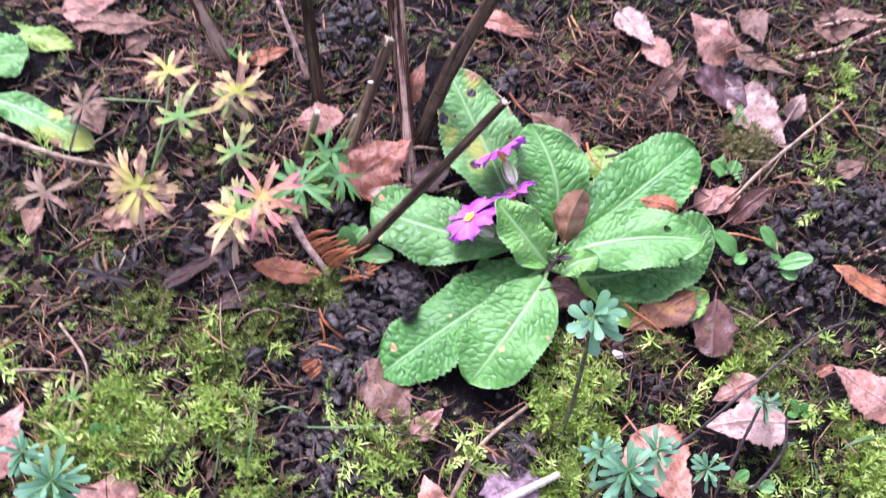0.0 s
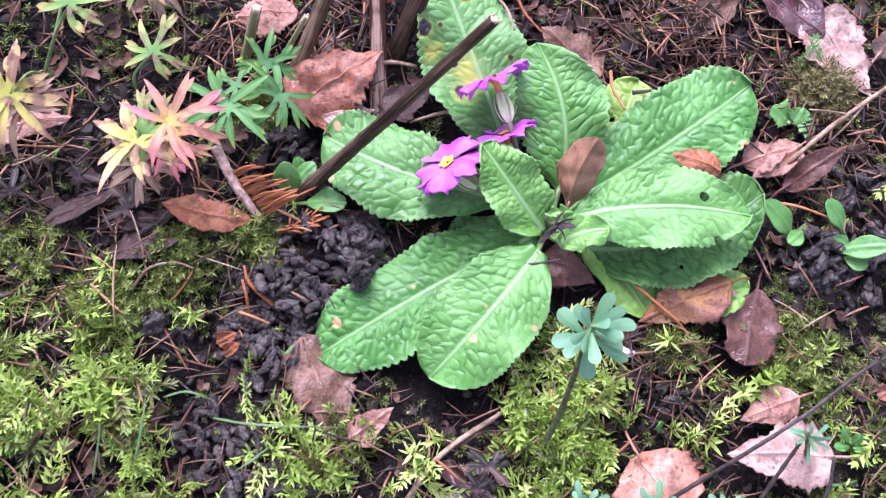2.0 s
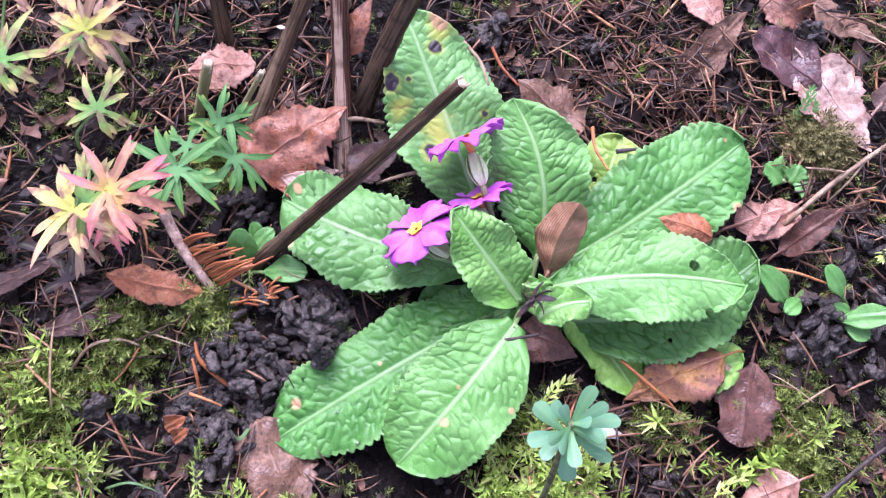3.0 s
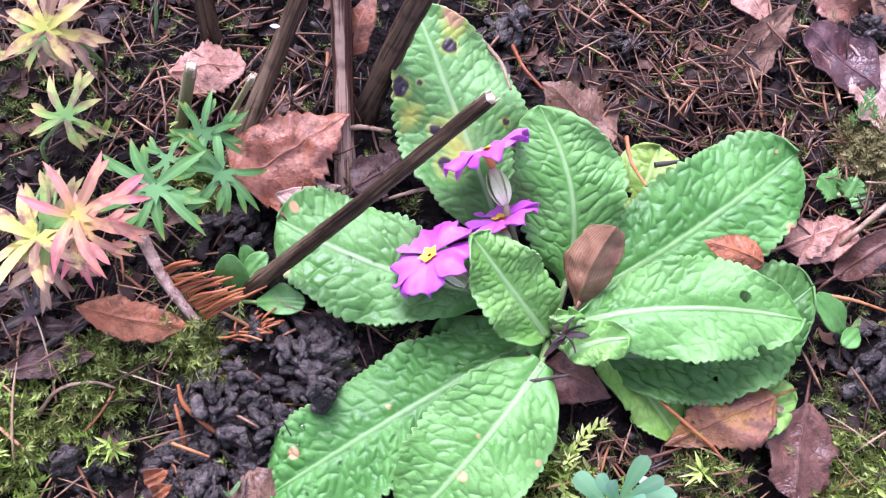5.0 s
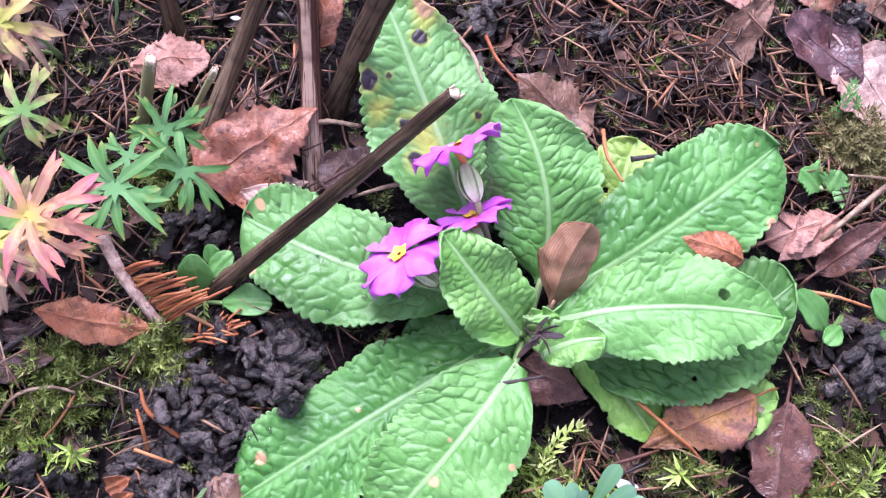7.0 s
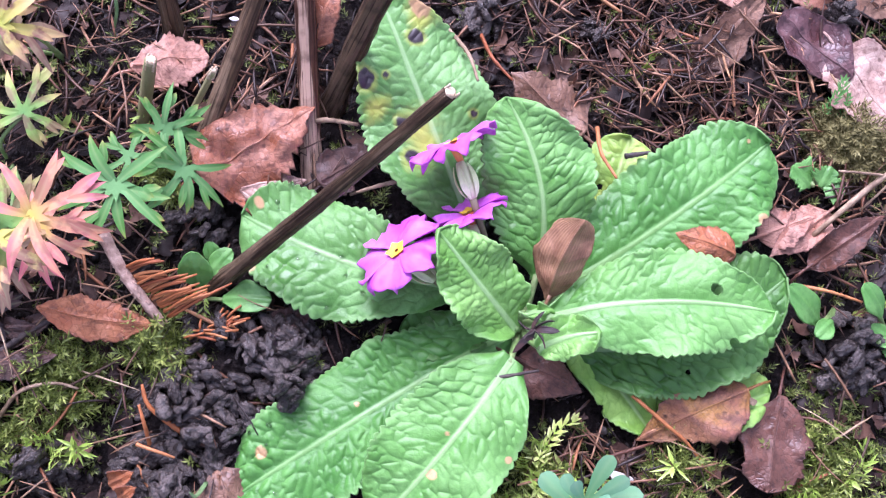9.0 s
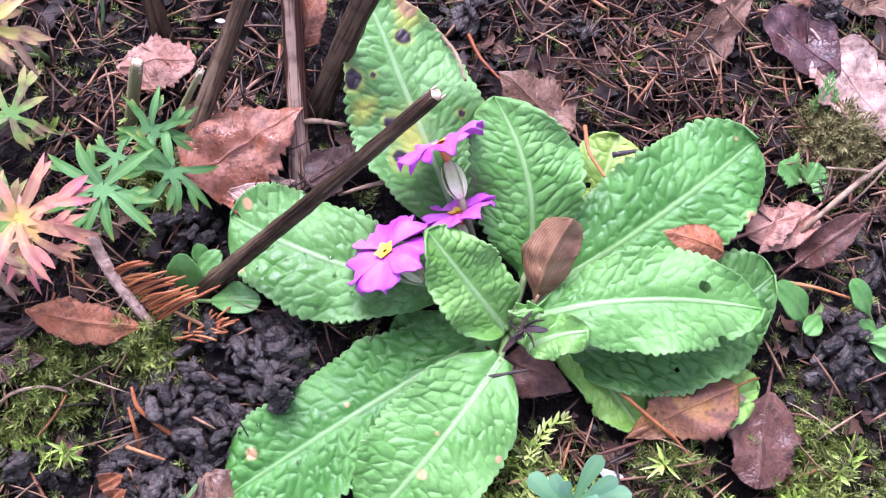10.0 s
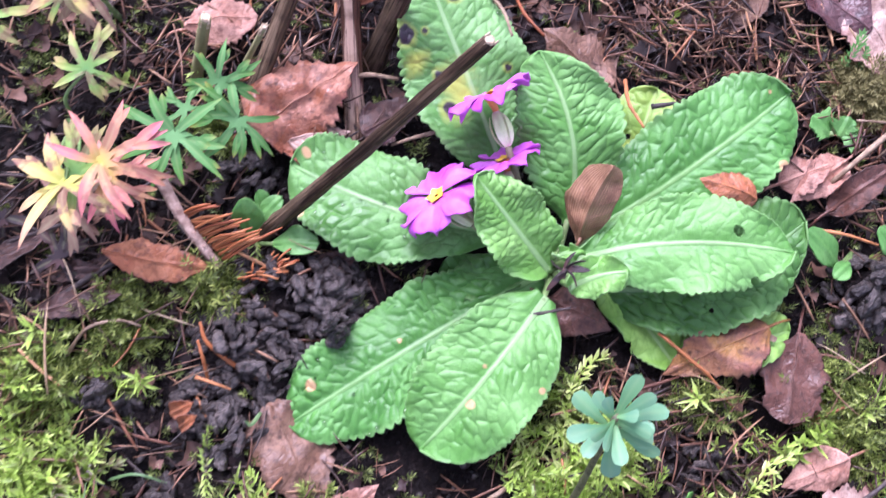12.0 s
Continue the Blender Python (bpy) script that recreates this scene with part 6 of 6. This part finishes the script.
twig("leaf_stalk_scrap", [(-0.2633, 0.0285, 0.0576), (-0.2445, 0.0287, 0.0623), (-0.2296, 0.0294, 0.0653)], 0.0007, PETIOLE, "thin green leaf stalk of a geranium", "plant scrap", (), 0, 31, 0.6)
grass_blade([(-0.0934, -0.0779, 0.0134), (-0.0944, -0.0833, 0.0191), (-0.0966, -0.0829, 0.0213)], 0.0015, "thin green grass blade over moss")
grass_blade([(-0.1754, 0.0668, 0.0278), (-0.1736, 0.0699, 0.0358), (-0.1750, 0.0751, 0.0423)], 0.0016, "thin green grass blade over moss")


# ---- small loose bits ----
chip((0.0435, -0.0386, 0.0091), (0.0106, 0.0075, 0.0069), WHITE, "white angular stone chip on the litter", "stone_chip", "stone", 3)
dead_leaf((-0.1186, -0.0915, 0.0203), (-0.1115, -0.0852, 0.0242), 0.0073, ORANGE, "curled orange-brown scale on worm-cast soil", seed=154, curl=1.2, stalk=0, name="cone_scale", category="plant scrap")
chip((0.0805, -0.0017, 0.0160), (0.0059, 0.0051, 0.002), STRAW, "small pale seed on a primrose leaf", "pale_seed", "seed", 6)
dead_leaf((-0.1234, -0.0876, 0.0189), (-0.1157, -0.0816, 0.0227), 0.0081, ORANGE, "curled brown bud scale on the soil", seed=155, curl=1.2, stalk=0, name="cone_scale", category="plant scrap")
dead_leaf((0.1536, -0.0247, 0.0033), (0.1613, -0.0182, 0.0071), 0.0082, RUSSET, "curled red-brown bud scale on moss", seed=156, curl=1.2, stalk=0, name="cone_scale", category="plant scrap")


# ---- worm casts ----
worm_cast(-0.0975, -0.0384, 0.0215, 0.012, 120, "large heap of dark wet worm casts beside a primrose leaf", seed=1, stretch=1.35, turn=15)
worm_cast(-0.1130, -0.0581, 0.0164, 0.012, 80, "dark wet worm casts spilling over soil", seed=2)
worm_cast(-0.0804, -0.0281, 0.0118, 0.01, 50, "dark worm casts against a primrose leaf", seed=3)
worm_cast(-0.0750, -0.0418, 0.0051, 0.02, 26, "small worm cast on the edge of a primrose leaf", seed=4, size=0.006)
worm_cast(-0.1502, -0.0871, 0.0090, 0.012, 26, "small heap of worm casts in moss", seed=5, stretch=1.3)
worm_cast(-0.1125, -0.0795, 0.0133, 0.012, 55, "dark worm casts on bare soil", seed=6)
worm_cast(0.1163, 0.0295, 0.0157, 0.018, 75, "grey worm casts heaped beside a seedling", seed=7)
worm_cast(0.1467, 0.0693, 0.0252, 0.01, 110, "spread of crumbly worm-cast soil", seed=8, stretch=1.4)
worm_cast(0.1766, 0.0881, 0.0187, 0.012, 70, "crumbly dark soil heap", seed=9)
worm_cast(0.1434, 0.0285, 0.0197, 0.01, 70, "crumbly dark soil heap", seed=18)
worm_cast(-0.1471, 0.1165, 0.0258, 0.012, 90, "dark wet soil clods between the dry stalks", seed=10)
worm_cast(-0.1050, -0.0826, 0.0168, 0.01, 60, "dark worm casts on bare soil", seed=11)
worm_cast(-0.0983, -0.0581, 0.0155, 0.008, 40, "dark crumbs of soil beside a leaf", seed=12)
worm_cast(-0.1013, -0.1345, 0.0207, 0.008, 60, "crumbly dark soil among moss", seed=13)
worm_cast(-0.1474, -0.0879, 0.0079, 0.008, 16, "small worm cast in moss", seed=14)
worm_cast(-0.1201, -0.1206, 0.0120, 0.008, 30, "small worm cast in moss", seed=15)
worm_cast(0.0636, -0.0521, 0.0131, 0.007, 30, "dark soil crumbs under a leaf", seed=16)
worm_cast(-0.0031, 0.1220, 0.0074, 0.01, 22, "grey soil clod among needles", seed=17, size=0.005)
worm_cast(0.0856, 0.1547, 0.0081, 0.014, 28, "grey soil clod on a purple leaf", seed=19, size=0.005)
worm_cast(-0.1242, 0.0047, 0.0100, 0.008, 30, "dark soil clod under the stalks", seed=20)
worm_cast(-0.0754, -0.1285, 0.0149, 0.008, 40, "crumbly dark soil among moss", seed=21)
worm_cast(-0.0488, 0.1137, 0.0108, 0.008, 30, "dark soil crumbs behind the primrose", seed=22)


# ---- where moss and needles lie: x, y, reach, thickness ----
BRIGHT_MOSS = [(-0.217, -0.167, 0.026, 0.8), (-0.201, -0.144, 0.030, 0.9), (-0.160, -0.139, 0.032, 1), (-0.247, -0.132, 0.023, 0.5), (-0.184, -0.105, 0.024, 0.25), (-0.021, -0.094, 0.027, 0.6), (0.019, -0.075, 0.024, 1.1), (0.007, -0.112, 0.024, 0.9), (0.099, -0.027, 0.019, 0.15), (0.164, -0.063, 0.034, 0.4), (0.187, -0.074, 0.024, 0.6), (0.091, -0.068, 0.018, 0.2), (-0.066, -0.114, 0.018, 0.7), (-0.277, -0.098, 0.021, 0.3), (0.035, -0.058, 0.015, 0.25), (-0.054, -0.138, 0.017, 0.9), (0.147, 0.167, 0.011, 0.4), (0.139, 0.094, 0.012, 0.25)]
DARK_MOSS = [(-0.147, -0.063, 0.018, 1.1), (-0.124, -0.037, 0.010, 1.9), (0.160, -0.040, 0.035, 0.8), (0.125, -0.020, 0.024, 0.8), (-0.190, -0.090, 0.030, 0.7), (-0.138, -0.071, 0.010, 0.9), (-0.151, -0.049, 0.011, 0.6), (-0.299, -0.036, 0.018, 0.7), (-0.007, 0.167, 0.014, 0.8), (-0.060, 0.125, 0.013, 0.7), (0.106, 0.164, 0.021, 0.6), (0.159, 0.179, 0.028, 0.8), (0.093, 0.116, 0.017, 0.9), (-0.206, 0.116, 0.020, 0.6), (0.053, -0.024, 0.012, 0.6), (0.110, 0.002, 0.014, 0.9), (-0.209, 0.040, 0.016, 0.5), (-0.231, -0.047, 0.018, 0.6), (0.170, 0.129, 0.024, 0.8), (-0.162, 0.016, 0.013, 0.7), (-0.243, -0.040, 0.021, 0.7), (-0.284, -0.004, 0.019, 0.6), (-0.211, 0.025, 0.016, 0.6), (-0.242, -0.083, 0.021, 0.7)]
NEEDLE_BEDS = [(0.014, 0.123, 0.038, 1.2), (0.052, 0.105, 0.027, 0.8), (-0.031, 0.139, 0.024, 0.6), (-0.208, 0.083, 0.040, 0.9), (-0.263, 0.072, 0.030, 0.5), (-0.228, -0.066, 0.040, 0.35), (-0.175, -0.033, 0.031, 0.4), (-0.262, -0.114, 0.023, 0.6), (0.045, -0.039, 0.022, 0.7), (0.129, 0.192, 0.032, 0.7), (0.095, 0.094, 0.027, 0.7), (-0.107, 0.064, 0.020, 0.4), (-0.159, 0.027, 0.019, 0.6), (0.078, -0.045, 0.018, 0.5), (0.124, 0.086, 0.020, 0.4), (-0.290, -0.016, 0.025, 0.3)]
SHOOTS = [(0.0886, 0.1149, 0.0143, 1.54), (0.0937, 0.1151, 0.0101, 1.53)]
FINE_MOSS = [(-0.1235, -0.0400, 0.0085, 130), (-0.1500, -0.0620, 0.011, 120), (-0.1480, -0.0500, 0.008, 60), (0.0180, -0.0480, 0.010, 90), (0.1080, -0.0140, 0.014, 160), (0.1230, -0.0270, 0.012, 110), (-0.1420, 0.0180, 0.008, 60), (-0.1700, -0.0860, 0.016, 160), (-0.0600, -0.1080, 0.010, 70), (-0.2150, -0.0750, 0.014, 110), (0.0620, -0.0320, 0.010, 60)]
TUFT = (0.1015, 0.1083, 0.0153)


def thickness(rows, x, y):
    d = 0.0
    for bx, by, r, w in rows:
        d = d + w * np.exp(-((x - bx) ** 2 + (y - by) ** 2) / (r * r))
    return d


NEAR = (-0.42, 0.28, -0.26, 0.32)


def clump(x, y):
    return smooth(0.47, 0.60, 0.5 * vnoise(x, y, 0.024, 77) + 0.5 * vnoise(x, y, 0.010, 79)) * 1.6 + 0.03


CB = np.array([s[0][:2] for s in SHADE])
CD = np.array([s[1][:2] for s in SHADE]) - CB
CW = np.array([s[2] for s in SHADE])
CF = np.array([s[3] for s in SHADE])
CL = np.maximum((CD ** 2).sum(1), 1e-9)


def covered(x, y, firm, spare=0.0):
    """Whether a leaf lies over this place."""
    q = np.array((x, y)) - CB
    t = np.clip((q * CD).sum(1) / CL, 0.12, 0.9)
    return bool(((np.linalg.norm(q - CD * t[:, None], axis=1) < CW + spare * (0.45 + 0.55 * CF)) & (CF >= firm)).any())


def sown(rng, rows, count, floor=0.03, bare=False, even=False, firm=0, spare=0.0):
    """Places in the near bed, thick where the rows say so."""
    got = []
    while len(got) < count:
        x, y = rng.uniform(*NEAR[:2], 4000), rng.uniform(*NEAR[2:], 4000)
        keep = rng.random(4000) < np.clip((thickness(rows, x, y) * (0.8 if even else clump(x, y)) + floor) * 0.6, 0, 1)
        got += [(a, b) for a, b in zip(x[keep], y[keep]) if bare or not covered(a, b, firm, spare)]
    return got[:count]


# ---- moss ----
rng = np.random.default_rng(500)
fronds = [frond_template(k, 5 + k % 4) for k in range(8)]
spots = [(int(rng.integers(8)), np.array((x, y, gz(x, y) + 0.001 + 0.009 * rng.random() ** 1.4)), turned(rng, 1.3), rng.uniform(0.008, 0.021)) for x, y in sown(rng, BRIGHT_MOSS, 1050, 0.004, spare=0.009)]
stars = [star_template(k, 7 + k % 4) for k in range(8)]
spots += [(8 + int(rng.integers(8)), np.array((x, y, gz(x, y) + 0.003 + 0.010 * rng.random())), turned(rng, 1.0), rng.uniform(0.005, 0.014)) for x, y in sown(rng, BRIGHT_MOSS, 1150, 0.002, spare=0.005)]
scatter_mesh("feather_moss", fronds + stars, spots, MOSS, "bright yellow-green feather moss covering damp soil", "moss")
tufts = [tuft_template(k) for k in range(5)]
spots = [(int(rng.integers(5)), np.array((x, y, gz(x, y) - 0.001)), turned(rng, 0.6), rng.uniform(0.005, 0.010)) for x, y in sown(rng, DARK_MOSS + BRIGHT_MOSS, 9500, 0.14)]
scatter_mesh("cushion_moss", tufts, spots, MOSS_DARK, "dull green cushion moss between needles", "moss")
spots = []
for k in range(900):
    a, r = rng.uniform(0, 6.283), TUFT[2] * math.sqrt(rng.random())
    x, y = TUFT[0] + r * math.cos(a), TUFT[1] + r * math.sin(a)
    up = 0.016 * (1 - (r / TUFT[2]) ** 2)
    spots.append((int(rng.integers(5)), np.array((x, y, gz(x, y) + up * rng.random())), turned(rng, 1.0), rng.uniform(0.006, 0.011)))
scatter_mesh("moss_tuft", tufts, spots, MOSS_DRY, "dry olive moss tuft beside the primrose", "moss")

spots = []
for cx, cy, reach, count in FINE_MOSS:
    for k in range(count):
        a, r = rng.uniform(0, 6.283), reach * math.sqrt(rng.random()) * rng.uniform(0.7, 1.2)
        x, y = cx + 1.3 * r * math.cos(a), cy + r * math.sin(a)
        spots.append((int(rng.integers(5)), np.array((x, y, gz(x, y) + 0.007 * rng.random())), turned(rng, 1.1), rng.uniform(0.006, 0.012)))
scatter_mesh("fine_moss", tufts, spots, MOSS_FINE, "fine thread-leaved green moss in small patches", "moss")

# ---- soil crumbs ----
crumbs = [crumb_template(k) for k in range(8)]
spots = []
for x, y in sown(rng, NEEDLE_BEDS, 9000, 0.5, True):
    s = 0.0012 + 0.0040 * rng.random() ** 2.6
    spots.append((int(rng.integers(8)), np.array((x, y, gz(x, y) + s * 0.15)), turned(rng, 1.5), s))
scatter_mesh("soil_crumbs", crumbs, spots, CLODS, "dark damp crumbs of soil", "soil")

# ---- scraps of rotten leaves ----
flakes = [flake_template(k) for k in range(8)]
spots = [(int(rng.integers(8)), np.array((x, y, gz(x, y) + 0.001 + 0.003 * rng.random())), turned(rng, 0.5), 0.003 + 0.007 * rng.random() ** 2) for x, y in sown(rng, NEEDLE_BEDS + DARK_MOSS, 3800, 0.25)]
scatter_mesh("leaf_scraps", flakes, spots, FLAKES, "small dark scraps of rotten leaves in the litter", "leaf litter")

# ---- fallen needles ----
loose = []
for k in range(10):
    me = needle_mesh(k, rng.uniform(0.011, 0.020), rng.uniform(0.0007, 0.0014), NEEDLES)
    co = np.array([v.co[:] for v in me.vertices])
    loose.append(triangles(co, [tuple(p.vertices) for p in me.polygons]))
    bpy.data.meshes.remove(me)
spots = [(int(rng.integers(10)), np.array((x, y, gz(x, y) + 0.0012 + 0.010 * rng.random() ** 1.6 + 0.006 * min(1, thickness(BRIGHT_MOSS, x, y)))), turned(rng, 0.28), 0.35 + 0.75 * rng.random()) for x, y in sown(rng, NEEDLE_BEDS, 10500, 0.13, False, True, 1)]
scatter_mesh("needle_litter", loose, spots, NEEDLES, "brown fallen conifer needles littering the soil", "needle litter")
straws = []
for k in range(8):
    me = needle_mesh(70 + k, rng.uniform(0.018, 0.036), rng.uniform(0.0006, 0.0012), STRAWS)
    straws.append(triangles(np.array([v.co[:] for v in me.vertices]), [tuple(p.vertices) for p in me.polygons]))
    bpy.data.meshes.remove(me)
spots = [(int(rng.integers(8)), np.array((x, y, gz(x, y) + 0.003 + 0.011 * rng.random())), turned(rng, 0.22), rng.uniform(0.5, 1.1)) for x, y in sown(rng, BRIGHT_MOSS + DARK_MOSS, 620, 0.18, False, True, 1, 0.004)]
scatter_mesh("straw_litter", straws, spots, STRAWS, "pale and brown dry straws lying over moss", "straw litter")
single = [needle_mesh(30 + k, 0.012 + 0.0012 * k, 0.0012 + 0.00012 * (k % 4), NEEDLE) for k in range(9)]
for x, y in sown(rng, NEEDLE_BEDS, 290, 0.25, False, True, 1):
    ob = tagged(new("pine_needle", single[int(rng.integers(9))]), "fallen russet conifer needle on the litter", "pine needle", "fallen needles")
    ob.location = (x, y, gz(x, y) + 0.005 + 0.005 * rng.random() + 0.007 * min(1, thickness(BRIGHT_MOSS, x, y)))
    ob.rotation_euler = (rng.uniform(0, 6.28), rng.uniform(-0.12, 0.12), rng.uniform(0, 6.28))

# ---- single large moss shoots beside the tuft ----
for k, (px, py, size, turn) in enumerate(SHOOTS):
    tv, tf, tt = frond_template(40 + k, 9)
    ob = tagged(new("moss_shoot", mesh_data("moss_shoot", tv * size, [tuple(q) for q in tf.tolist()], SEEDLING)), "fresh green feathery moss shoot beside a dry tuft", "moss", "moss shoots")
    ob.location = (px, py, gz(px, py) + 0.007)
    ob.rotation_euler = (0.2, -0.25, turn)
